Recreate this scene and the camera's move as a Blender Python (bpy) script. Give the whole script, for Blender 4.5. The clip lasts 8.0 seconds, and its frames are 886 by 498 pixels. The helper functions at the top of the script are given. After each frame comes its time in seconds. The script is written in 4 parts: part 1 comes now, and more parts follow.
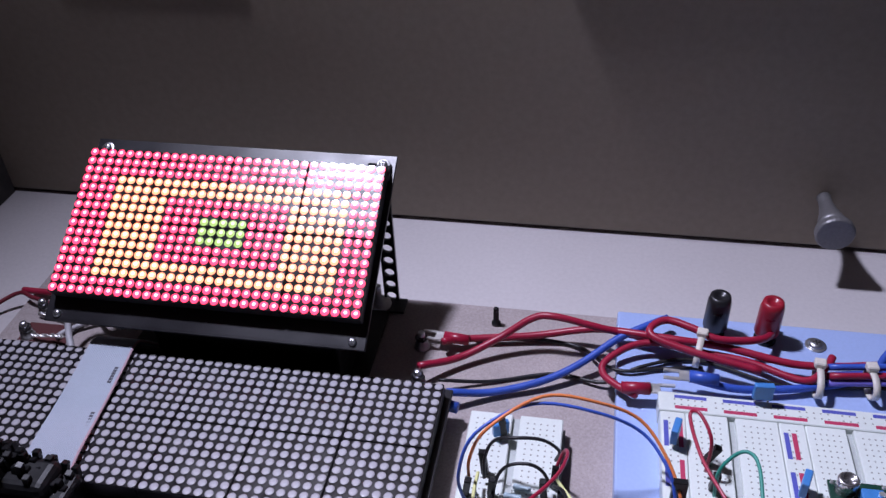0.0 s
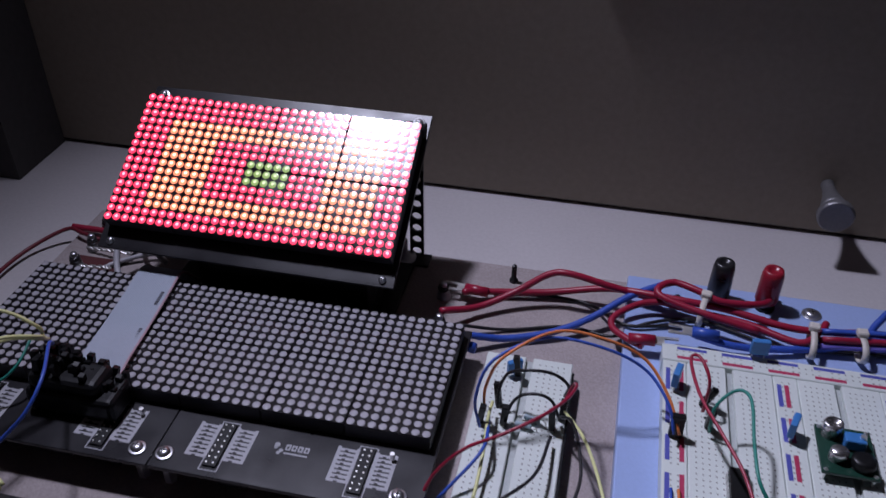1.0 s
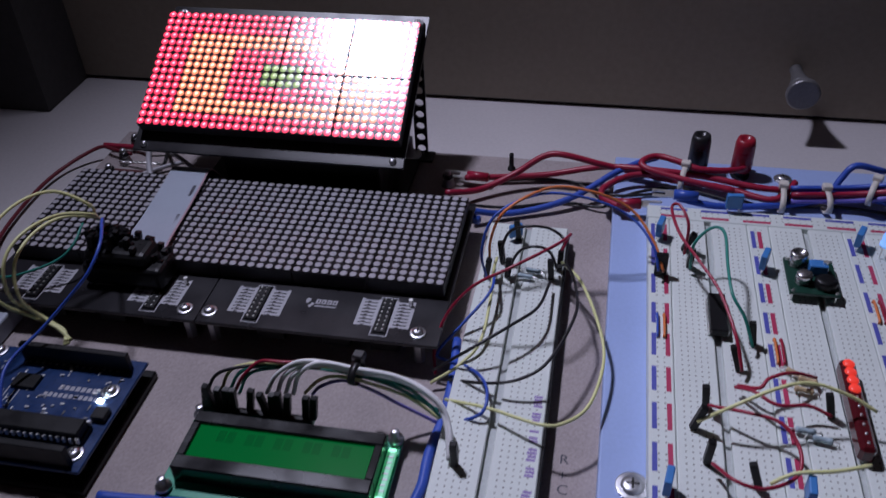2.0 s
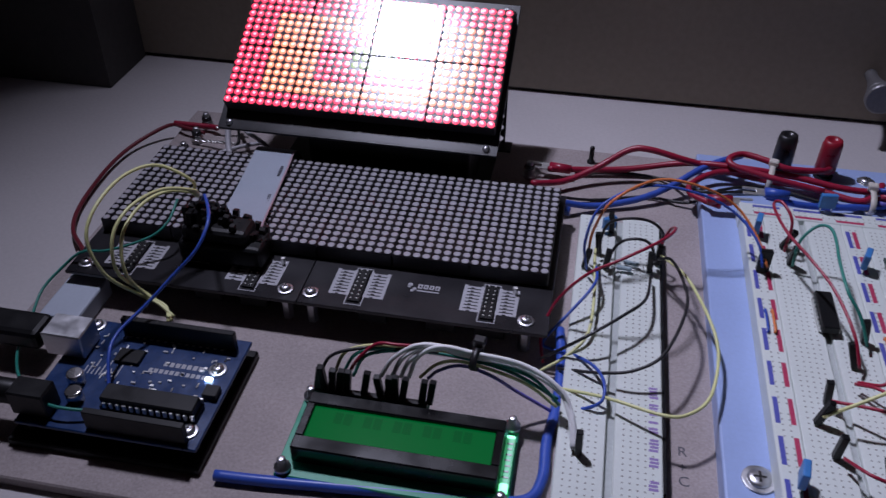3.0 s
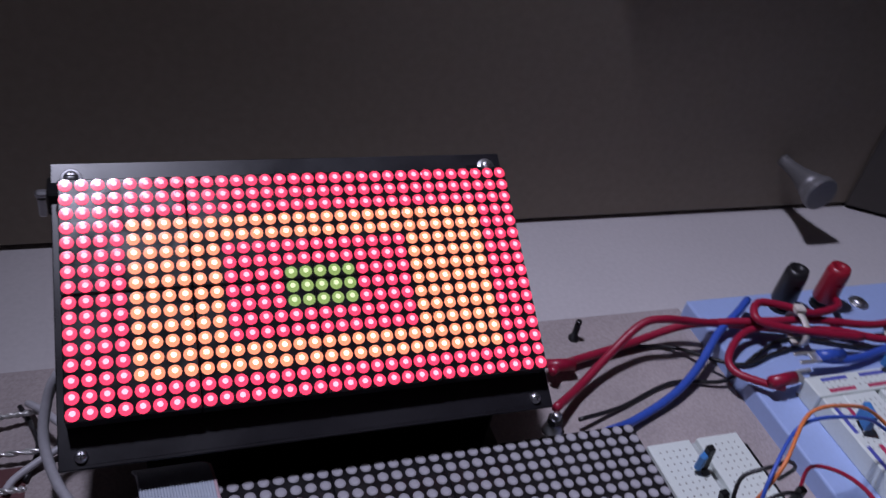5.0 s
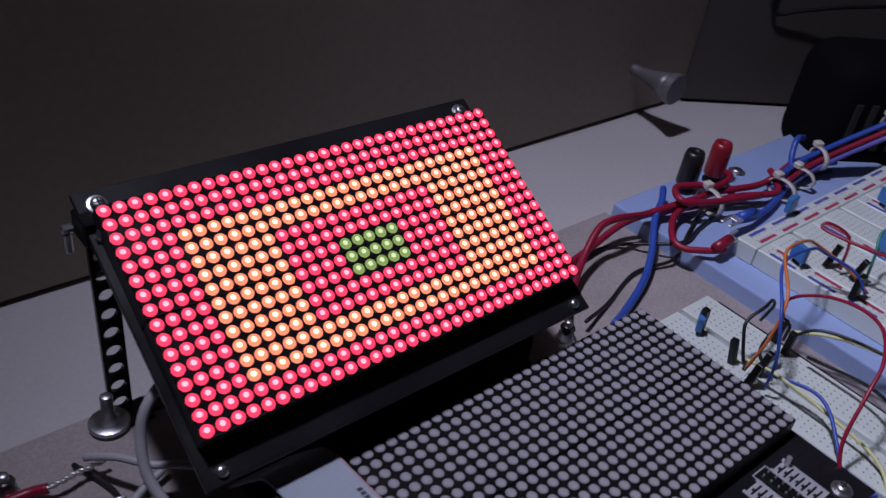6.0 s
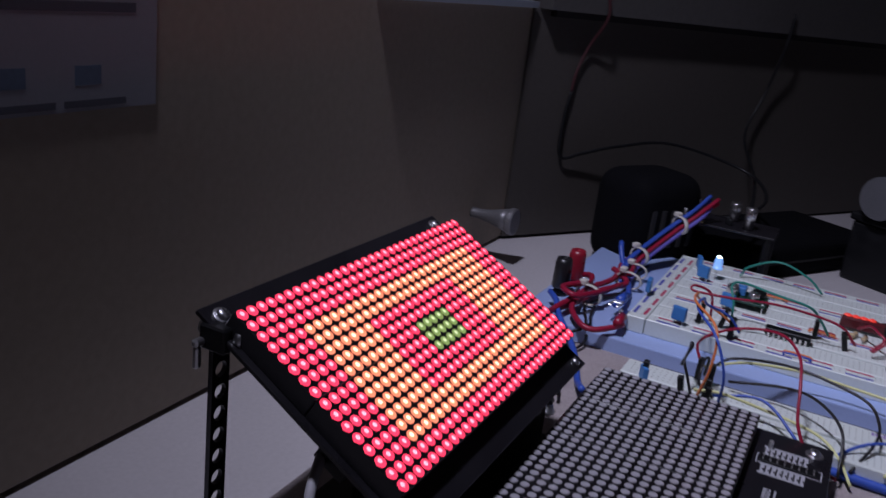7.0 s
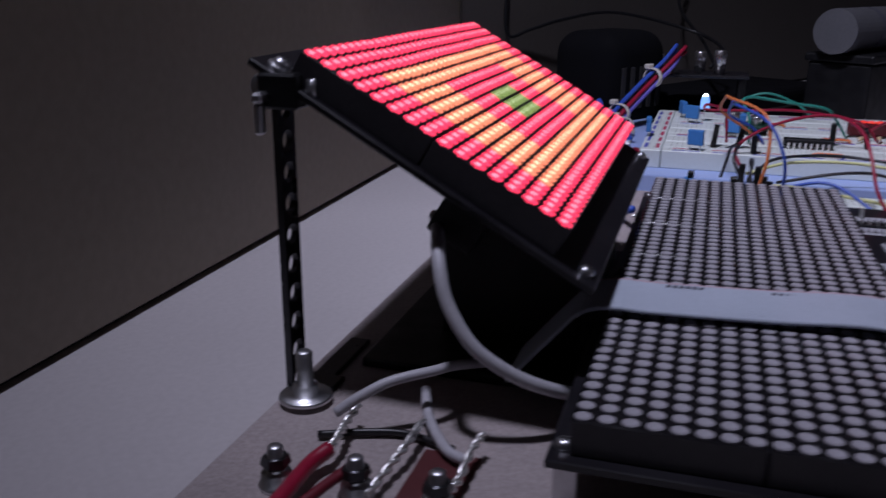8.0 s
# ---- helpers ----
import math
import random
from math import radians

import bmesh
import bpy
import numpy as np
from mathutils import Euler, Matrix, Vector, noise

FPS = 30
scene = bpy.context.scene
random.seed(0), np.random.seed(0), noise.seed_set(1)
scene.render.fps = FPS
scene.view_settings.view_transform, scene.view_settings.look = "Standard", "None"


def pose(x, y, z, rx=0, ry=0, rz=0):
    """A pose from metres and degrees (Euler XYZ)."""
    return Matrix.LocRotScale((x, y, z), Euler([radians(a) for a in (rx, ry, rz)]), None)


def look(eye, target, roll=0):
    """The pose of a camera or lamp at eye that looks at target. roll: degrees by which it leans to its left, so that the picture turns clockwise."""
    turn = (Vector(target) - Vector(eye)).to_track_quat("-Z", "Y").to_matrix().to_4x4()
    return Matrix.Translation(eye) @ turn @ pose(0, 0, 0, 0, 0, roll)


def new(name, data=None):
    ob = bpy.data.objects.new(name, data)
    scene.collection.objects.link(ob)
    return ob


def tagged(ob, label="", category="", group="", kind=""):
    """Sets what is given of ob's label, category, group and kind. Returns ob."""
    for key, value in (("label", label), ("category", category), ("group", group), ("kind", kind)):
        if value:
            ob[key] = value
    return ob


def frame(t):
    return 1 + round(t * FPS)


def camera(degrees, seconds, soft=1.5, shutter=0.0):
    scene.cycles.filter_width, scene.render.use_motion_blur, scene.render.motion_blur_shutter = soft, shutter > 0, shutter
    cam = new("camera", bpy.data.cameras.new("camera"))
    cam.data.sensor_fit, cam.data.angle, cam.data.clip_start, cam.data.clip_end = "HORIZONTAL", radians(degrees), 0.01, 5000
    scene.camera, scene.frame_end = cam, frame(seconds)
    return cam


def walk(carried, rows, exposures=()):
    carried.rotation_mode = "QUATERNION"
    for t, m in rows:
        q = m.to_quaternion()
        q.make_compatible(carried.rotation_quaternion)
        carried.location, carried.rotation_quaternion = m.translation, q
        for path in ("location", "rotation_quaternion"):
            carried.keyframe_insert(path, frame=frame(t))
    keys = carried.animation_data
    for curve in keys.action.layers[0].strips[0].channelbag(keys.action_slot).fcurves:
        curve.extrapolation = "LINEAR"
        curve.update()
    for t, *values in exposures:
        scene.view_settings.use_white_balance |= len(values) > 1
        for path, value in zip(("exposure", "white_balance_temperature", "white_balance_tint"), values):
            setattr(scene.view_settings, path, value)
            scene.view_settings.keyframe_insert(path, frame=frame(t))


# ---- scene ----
cam = camera(54.79, 8.0, soft=1.4, shutter=0.3)
PATH = [
    (0, (0.0503, -0.1644, 0.2704), (-0.0293, 0.2239, -0.0343), -2.67),
    (0.5, (0.0428, -0.1770, 0.2661), (-0.0337, 0.2151, -0.0345), -0.95),
    (1, (0.0495, -0.2036, 0.2655), (-0.0351, 0.1890, -0.0324), 0.46),
    (1.5, (0.0643, -0.2282, 0.2508), (-0.0205, 0.1628, -0.0490), -0.81),
    (2, (0.0588, -0.2623, 0.2530), (-0.0248, 0.1230, -0.0544), -2.56),
    (2.2, (0.0539, -0.2735, 0.2528), (-0.0296, 0.1113, -0.0553), -2.65),
    (3.3, (-0.0102, -0.2718, 0.2410), (-0.0777, 0.1182, -0.0646), 1.47),
    (3.5, (-0.0214, -0.2522, 0.2347), (-0.0799, 0.1432, -0.0657), 1.44),
    (4, (-0.0755, -0.2023, 0.2448), (-0.0470, 0.1993, -0.0517), 8.84),
    (4.5, (-0.1216, -0.1248, 0.2393), (-0.0319, 0.2677, -0.0572), 11.05),
    (5, (-0.1438, -0.0855, 0.2239), (0.0242, 0.2792, -0.0742), 11.80),
    (5.2, (-0.1532, -0.0802, 0.2237), (0.0409, 0.2654, -0.0810), 10.91),
    (6.3, (-0.2563, -0.0512, 0.2038), (0.0736, 0.2172, -0.0591), 8.48),
    (6.5, (-0.2800, -0.0405, 0.2009), (0.0831, 0.2138, -0.0304), 7.60),
    (7, (-0.3312, -0.0138, 0.1763), (0.0988, 0.1907, 0.0238), 6.96),
    (7.5, (-0.3387, 0.0067, 0.1300), (0.1142, 0.1507, -0.0253), 2.89),
    (8, (-0.3258, 0.0443, 0.0977), (0.1292, 0.1864, -0.0532), 0.27),
]
walk(cam, [(t, look(eye, target, roll)) for t, eye, target, roll in PATH],
     exposures=[(0, 0.8), (0.3, 0.7), (0.6, 0.12), (0.9, -0.05), (2.2, -0.16), (3.3, -0.02), (4.0, 0.08), (5.2, -0.1), (6.3, -0.35), (7.2, -0.2), (8, 0.0)])

# ---- light: one lamp over the desk, a dim room ----
world = bpy.data.worlds.new("world")
scene.world = world
world.use_nodes = True
world.node_tree.nodes["Background"].inputs[0].default_value = (0.6, 0.6, 0.9, 1)
world.node_tree.nodes["Background"].inputs[1].default_value = 0.006
lamp_data = bpy.data.lights.new("desk_lamp", "AREA")
lamp_data.shape, lamp_data.size, lamp_data.energy = "DISK", 0.055, 1.05
lamp_data.color = (0.75, 0.755, 1.0)
lamp_data.spread = radians(85.5)
lamp = new("desk_lamp", lamp_data)
lamp.matrix_world = look((-0.21, 0.165, 0.66), (0.15, -0.085, 0))

# ---- materials ----
def node_mat(name):
    m = bpy.data.materials.new(name)
    m.use_nodes = True
    nt = m.node_tree
    return m, nt, nt.nodes["Principled BSDF"]


def mat(name, base, rough=0.5, metal=0.0, vary=0.12, scale=60.0, bump=0.0, fine=700.0, coat=0.0, rand=0.0):
    """A surface with variation at two scales, and fine relief."""
    m, nt, p = node_mat(name)
    N, L = nt.nodes.new, nt.links.new
    tc = N("ShaderNodeTexCoord")
    n1, n2 = N("ShaderNodeTexNoise"), N("ShaderNodeTexNoise")
    n1.inputs["Scale"].default_value, n1.inputs["Detail"].default_value = scale, 5
    n2.inputs["Scale"].default_value, n2.inputs["Detail"].default_value = fine, 3
    L(tc.outputs["Object"], n1.inputs["Vector"])
    L(tc.outputs["Object"], n2.inputs["Vector"])
    add = N("ShaderNodeMath")
    add.operation = "ADD"
    L(n1.outputs["Fac"], add.inputs[0])
    L(n2.outputs["Fac"], add.inputs[1])
    last = add.outputs[0]
    if rand:
        info, mul, add2 = N("ShaderNodeObjectInfo"), N("ShaderNodeMath"), N("ShaderNodeMath")
        mul.operation, add2.operation = "MULTIPLY", "ADD"
        mul.inputs[1].default_value = rand
        L(info.outputs["Random"], mul.inputs[0])
        L(last, add2.inputs[0])
        L(mul.outputs[0], add2.inputs[1])
        last = add2.outputs[0]
    ramp = N("ShaderNodeMapRange")
    ramp.inputs[1].default_value, ramp.inputs[2].default_value = 0.6, 1.4 + rand
    ramp.inputs[3].default_value, ramp.inputs[4].default_value = 1 - vary, 1 + vary
    L(last, ramp.inputs[0])
    mix = N("ShaderNodeVectorMath")
    mix.operation = "SCALE"
    mix.inputs[0].default_value = base
    L(ramp.outputs[0], mix.inputs["Scale"])
    L(mix.outputs[0], p.inputs["Base Color"])
    rr = N("ShaderNodeMapRange")
    rr.inputs[1].default_value, rr.inputs[2].default_value = 0.3, 0.7
    rr.inputs[3].default_value, rr.inputs[4].default_value = max(0.03, rough - 0.08), min(1, rough + 0.08)
    L(n1.outputs["Fac"], rr.inputs[0])
    L(rr.outputs[0], p.inputs["Roughness"])
    p.inputs["Metallic"].default_value = metal
    p.inputs["Coat Weight"].default_value = coat
    if bump:
        b = N("ShaderNodeBump")
        b.inputs["Strength"].default_value, b.inputs["Distance"].default_value = bump, 0.0004
        L(n2.outputs["Fac"], b.inputs["Height"])
        L(b.outputs[0], p.inputs["Normal"])
    return m


def glow(name, base, colour, strength, rough=0.25, coat=0.0):
    m, nt, p = node_mat(name)
    p.inputs["Base Color"].default_value = (*base, 1)
    p.inputs["Roughness"].default_value = rough
    p.inputs["Emission Color"].default_value = (*colour, 1)
    p.inputs["Emission Strength"].default_value = strength
    p.inputs["Coat Weight"].default_value, p.inputs["Coat Roughness"].default_value = coat, 0.2
    p.inputs["Coat IOR"].default_value = 1.9
    return m


def fibre(name, base, dark, scale, rough=0.8):
    """Pressed board: fibres and specks."""
    m = mat(name, base, rough, vary=0.25, scale=35, fine=900, bump=0.25)
    nt = m.node_tree
    N, L = nt.nodes.new, nt.links.new
    v = N("ShaderNodeTexVoronoi")
    v.inputs["Scale"].default_value = scale
    cr = N("ShaderNodeMapRange")
    cr.inputs[1].default_value, cr.inputs[2].default_value = 0.05, 0.3
    L(v.outputs["Distance"], cr.inputs[0])
    mx = N("ShaderNodeMix")
    mx.data_type = "RGBA"
    mx.inputs[6].default_value = (*dark, 1)
    p = nt.nodes["Principled BSDF"]
    old = p.inputs["Base Color"].links[0].from_socket
    L(cr.outputs[0], mx.inputs[0])
    L(old, mx.inputs[7])
    L(mx.outputs[2], p.inputs["Base Color"])
    return m


M_DESK = mat("desk_laminate", (0.53, 0.50, 0.505), 0.55, vary=0.08, scale=9, bump=0.05, fine=500)
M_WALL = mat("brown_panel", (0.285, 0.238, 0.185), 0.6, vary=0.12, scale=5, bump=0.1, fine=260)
M_WALL_DIM = mat("brown_panel_dimmed", (0.062, 0.054, 0.048), 0.6, vary=0.12, scale=6, bump=0.1, fine=260)
M_CABINET = mat("dark_cabinet_side", (0.06, 0.056, 0.054), 0.7, vary=0.15, scale=6, bump=0.1, fine=260)
M_ROOM = mat("room_bounce_paint", (0.56, 0.53, 0.53), 0.8, vary=0.06, scale=3, bump=0.1, fine=90)
M_GAP = mat("gap_black", (0.02, 0.018, 0.018), 0.8)
M_MDF = fibre("pressed_board", (0.36, 0.31, 0.305), (0.24, 0.20, 0.19), 420)
M_PCB = mat("black_solder_mask", (0.013, 0.012, 0.015), 0.32, vary=0.3, scale=40)
M_HOUSING = mat("black_module_plastic", (0.012, 0.011, 0.013), 0.2, vary=0.3, scale=90, bump=0.06)
M_HOUSING.node_tree.nodes["Principled BSDF"].inputs["IOR"].default_value = 1.75
M_HOUSING_SIDE = mat("grey_black_module_side", (0.035, 0.033, 0.038), 0.5, vary=0.2, scale=90, bump=0.08)
M_DOT_OFF = mat("unlit_led_epoxy", (0.40, 0.388, 0.42), 0.35, vary=0.1, scale=300)
M_DOT_RIM = mat("unlit_led_rim", (0.30, 0.285, 0.31), 0.35, vary=0.1, scale=300)
M_SILK = mat("white_silkscreen", (0.40, 0.40, 0.43), 0.6)
M_STEEL = mat("zinc_steel", (0.66, 0.66, 0.68), 0.38, 1.0, vary=0.1, scale=200)
M_DARKSTEEL = mat("dark_perforated_steel", (0.07, 0.07, 0.075), 0.32, 0.9, vary=0.25, scale=150)
M_TIN = mat("tinned_copper", (0.85, 0.84, 0.82), 0.36, 0.85, vary=0.1, scale=300)
M_RED = mat("red_insulation", (0.31, 0.011, 0.04), 0.38, vary=0.12, scale=90)
M_BLUE = mat("blue_insulation", (0.035, 0.09, 0.44), 0.4, vary=0.12, scale=90)
M_BLACK = mat("black_insulation", (0.014, 0.013, 0.015), 0.42, vary=0.2, scale=90)
M_YELLOW = mat("pale_yellow_insulation", (0.70, 0.70, 0.33), 0.42, vary=0.1, scale=90)
M_WHITE = mat("white_insulation", (0.86, 0.86, 0.86), 0.42, vary=0.08, scale=90)
M_GREEN = mat("green_insulation", (0.02, 0.22, 0.17), 0.42, vary=0.1, scale=90)
M_ORANGE = mat("orange_insulation", (0.70, 0.20, 0.06), 0.42, vary=0.1, scale=90)
M_VIOLET = mat("violet_insulation", (0.16, 0.13, 0.5), 0.42, vary=0.1, scale=90)
M_GREY = mat("grey_insulation", (0.46, 0.45, 0.48), 0.45, vary=0.1, scale=90)
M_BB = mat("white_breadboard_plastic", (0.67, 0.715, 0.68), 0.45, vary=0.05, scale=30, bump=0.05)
# flat grey squares for holes, a greyer groove floor: recess shade put into colour
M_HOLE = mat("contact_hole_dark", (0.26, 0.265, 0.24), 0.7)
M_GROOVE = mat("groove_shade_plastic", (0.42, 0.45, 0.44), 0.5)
M_BASE = mat("pale_blue_plate", (0.34, 0.44, 0.72), 0.35, vary=0.06, scale=20, bump=0.04)
M_BLUEPRINT = mat("blue_print", (0.08, 0.09, 0.40), 0.5)
M_REDPRINT = mat("red_print", (0.44, 0.035, 0.10), 0.5)
M_PURPLE = mat("purple_print", (0.28, 0.2, 0.45), 0.55)
M_UNO = mat("blue_solder_mask", (0.005, 0.030, 0.115), 0.34, vary=0.35, scale=120)
M_LCDPCB = mat("green_solder_mask", (0.01, 0.28, 0.16), 0.35, vary=0.15, scale=80)
M_MODPCB = mat("dark_green_solder_mask", (0.01, 0.045, 0.03), 0.35, vary=0.2, scale=80)
M_BEZEL = mat("black_metal_bezel", (0.006, 0.006, 0.007), 0.22, 0.0, vary=0.2, scale=60)
M_LCD = glow("green_lcd_glass", (0.0, 0.045, 0.01), (0.0, 0.5, 0.11), 0.15, 0.1)
M_BACKLIGHT = glow("green_backlight", (0.45, 0.75, 0.6), (0.14, 1.0, 0.45), 0.28)
M_BACKLIGHT_END = glow("bright_backlight_end", (0.4, 0.9, 0.6), (0.25, 1.0, 0.5), 2.2)
M_LEDWHITE = glow("blue_white_power_led", (0.8, 0.9, 1), (0.6, 0.8, 1.0), 22)
M_LEDBLUE = glow("blue_led_lens", (0.3, 0.5, 0.9), (0.2, 0.45, 1.0), 0.7)
M_REDLED = glow("lit_red_segment", (0.6, 0.05, 0.04), (1, 0.05, 0.03), 0.55)
M_REDDIM = mat("unlit_red_segment", (0.08, 0.008, 0.012), 0.2)
M_CHIP = mat("black_epoxy", (0.008, 0.008, 0.009), 0.42, vary=0.2, scale=120, bump=0.1)
M_JUMPER = mat("blue_trimmer_plastic", (0.05, 0.20, 0.50), 0.4, vary=0.1, scale=90)
M_CAN = mat("aluminium_can", (0.66, 0.64, 0.64), 0.25, 0.95, vary=0.1, scale=120)
M_NYLON = mat("natural_nylon", (0.62, 0.58, 0.52), 0.45, vary=0.08, scale=90)
M_RIBBON = mat("grey_ribbon_sheath", (0.41, 0.455, 0.53), 0.5, vary=0.05, scale=60)
M_RIBBON_RED = mat("ribbon_edge_wire", (0.50, 0.34, 0.38), 0.5)
M_CABLERED = mat("dark_red_sheath", (0.15, 0.010, 0.022), 0.5, vary=0.1, scale=90)
M_MAROON = mat("maroon_sheath", (0.045, 0.008, 0.011), 0.6, vary=0.1, scale=90)
M_PAPER = mat("wall_calendar_paper", (0.24, 0.24, 0.27), 0.8, vary=0.05, scale=20)
M_INK = mat("grey_ink", (0.07, 0.07, 0.09), 0.7)
M_INKBLUE = mat("blue_ink", (0.09, 0.13, 0.19), 0.7)
for m_dark in (M_CHIP,):
    m_dark.node_tree.nodes["Principled BSDF"].inputs["Specular IOR Level"].default_value = 0.28
M_FIGURE = {
    "red": (glow("lit_red_core", (0.2, 0.03, 0.03), (1.0, 0.27, 0.36), 3.2, 0.16, 1.0), glow("lit_red_rim", (0.12, 0.01, 0.015), (1.0, 0.045, 0.12), 1.9, 0.16, 1.0)),
    "amber": (glow("lit_amber_core", (0.2, 0.1, 0.04), (1.0, 0.66, 0.46), 3.0, 0.16, 1.0), glow("lit_amber_rim", (0.12, 0.04, 0.01), (1.0, 0.27, 0.16), 1.7, 0.16, 1.0)),
    "green": (glow("lit_green_core", (0.12, 0.16, 0.05), (0.84, 0.98, 0.6), 1.2, 0.16, 1.0), glow("lit_green_rim", (0.04, 0.08, 0.015), (0.40, 0.56, 0.18), 0.85, 0.16, 1.0)),
}

# ---- mesh helpers: all lengths below are millimetres ----
MM = 0.001


def V(*c):
    return Vector(c) * MM


def mesh(name, bm, mats, parent=None, label="", smooth=False, m=None):
    me = bpy.data.meshes.new(name)
    bm.normal_update()
    bm.to_mesh(me)
    bm.free()
    for one in (mats if isinstance(mats, (list, tuple)) else [mats]):
        me.materials.append(one)
    if smooth:
        for f in me.polygons:
            f.use_smooth = True
    ob = new(name, me)
    if m is not None:
        ob.matrix_basis = m
    if parent is not None:
        ob.parent = parent
    if label:
        ob["label"] = label
    return ob


def part(name, bm, material, parent, label="", smooth=False, m=None):
    return mesh(name, bm, material, parent, label, smooth, m)


def thing(name, x, y, z, label, category, group="", rz=0.0, kind=""):
    ob = new(name)
    ob.empty_display_size = 0.01
    ob.matrix_basis = pose(x * MM, y * MM, z * MM, 0, 0, rz)
    return tagged(ob, label, category, group, kind)


def box(bm, x0, x1, y0, y1, z0, z1, bevel=0.0, mi=0, seg=1):
    r = bmesh.ops.create_cube(bm, size=1.0)
    vs = r["verts"]
    bmesh.ops.transform(bm, verts=vs, matrix=Matrix.LocRotScale(V((x0 + x1) / 2, (y0 + y1) / 2, (z0 + z1) / 2), None, V(abs(x1 - x0), abs(y1 - y0), abs(z1 - z0))))
    fs = set(f for v in vs for f in v.link_faces)
    for f in fs:
        f.material_index = mi
    if bevel:
        es = list(set(e for v in vs for e in v.link_edges))
        out = bmesh.ops.bevel(bm, geom=es, offset=bevel * MM, segments=seg, affect="EDGES", profile=0.5)
        for f in out["faces"]:
            f.material_index = mi
    return bm


def cyl(bm, a, b, r1, r2=None, n=16, mi=0, caps=True):
    """A round bar from a to b."""
    a, b = V(*a), V(*b)
    d = b - a
    rot = d.to_track_quat("Z", "Y").to_matrix().to_4x4()
    r = bmesh.ops.create_cone(bm, cap_ends=caps, segments=n, radius1=r1 * MM, radius2=(r1 if r2 is None else r2) * MM, depth=d.length,
                              matrix=Matrix.Translation((a + b) / 2) @ rot)
    for f in set(f for v in r["verts"] for f in v.link_faces):
        f.material_index = mi
    return bm


def lathe(bm, profile, centre=(0, 0, 0), n=20, mi=0, axis="Z"):
    """A turned shape from (radius, height) pairs."""
    rings = []
    for r, h in profile:
        ring = []
        for i in range(n):
            a = 2 * math.pi * i / n
            c = (r * math.cos(a), r * math.sin(a), h) if axis == "Z" else (r * math.cos(a), -h, r * math.sin(a))
            ring.append(bm.verts.new(V(centre[0] + c[0], centre[1] + c[1], centre[2] + c[2])))
        rings.append(ring)
    for p, q in zip(rings, rings[1:]):
        for i in range(n):
            bm.faces.new((p[i], p[(i + 1) % n], q[(i + 1) % n], q[i])).material_index = mi
    bm.faces.new(rings[-1]).material_index = mi
    bm.faces.new(list(reversed(rings[0]))).material_index = mi
    return bm


def smooth_line(points, steps=7):
    """A Catmull-Rom line through a few bends."""
    p = [Vector(q) for q in points]
    p = [p[0] * 2 - p[1]] + p + [p[-1] * 2 - p[-2]]
    out = []
    for i in range(1, len(p) - 2):
        for s in range(steps):
            t = s / steps
            a, b, c, d = p[i - 1], p[i], p[i + 1], p[i + 2]
            out.append(0.5 * ((2 * b) + (c - a) * t + (2 * a - 5 * b + 4 * c - d) * t * t + (3 * b - a - 3 * c + d) * t ** 3))
    out.append(p[-2])
    return out


def tube(bm, points, r, n=8, mi=0, steps=7):
    """A cable of radius r along a smooth line."""
    line = smooth_line(points, steps)
    up, rings = Vector((0.13, 0.21, 0.97)), []
    for i, q in enumerate(line):
        d = (line[min(i + 1, len(line) - 1)] - line[max(i - 1, 0)]).normalized()
        u = up - d * up.dot(d)
        u = u.normalized() if u.length > 0.05 else d.orthogonal().normalized()
        up = u
        w = d.cross(u)
        rings.append([bm.verts.new((q + (u * math.cos(2 * math.pi * k / n) + w * math.sin(2 * math.pi * k / n)) * r) * MM) for k in range(n)])
    for a, b in zip(rings, rings[1:]):
        for k in range(n):
            bm.faces.new((a[k], a[(k + 1) % n], b[(k + 1) % n], b[k])).material_index = mi
    bm.faces.new(list(reversed(rings[0]))).material_index = mi
    bm.faces.new(rings[-1]).material_index = mi
    return bm


def B():
    return bmesh.new()


def slab(name, x0, x1, y0, y1, z0, z1, material, label, category, bevel=0.0):
    return tagged(mesh(name, box(B(), x0, x1, y0, y1, z0, z1, bevel), material), label, category, kind="structure")


# ---- the place ----
WALL_Y = 204
slab("desk_top", -900, 1000, -560, WALL_Y + 6, -28, 0, M_DESK, "pale laminate desk top under the electronics", "desk", 1.5)
slab("wall_back", -900, 226, WALL_Y, WALL_Y + 30, 2.6, 1250, M_WALL, "plain brown panel wall behind the desk", "wall")
slab("trim_gap", -900, 226, WALL_Y + 3, WALL_Y + 20, 0.3, 2.6, M_GAP, "dark gap along the foot of the brown panel", "trim")
slab("wall_pier", -900, -280, 157, WALL_Y - 0.5, 0.3, 1250, M_CABINET, "dark brown-grey side panel standing on the desk", "wall")
# the panel wall turns towards the room past the knob
TURN_X, TURN_Y, TURN = 222, 200.0, radians(-31)


def by_wall(u, off, z):
    """A place u along the turned wall, off in front of it, z up."""
    return (TURN_X + u * math.cos(TURN) + off * math.sin(TURN), TURN_Y + u * math.sin(TURN) - off * math.cos(TURN), z)


def wall_slab(name, u0, u1, off0, off1, z0, z1, material, label, category):
    ob = mesh(name, box(B(), u0, u1, -off1, -off0, z0, z1), material, m=pose(TURN_X * MM, TURN_Y * MM, 0, 0, 0, -31))
    return tagged(ob, label, category, kind="structure")


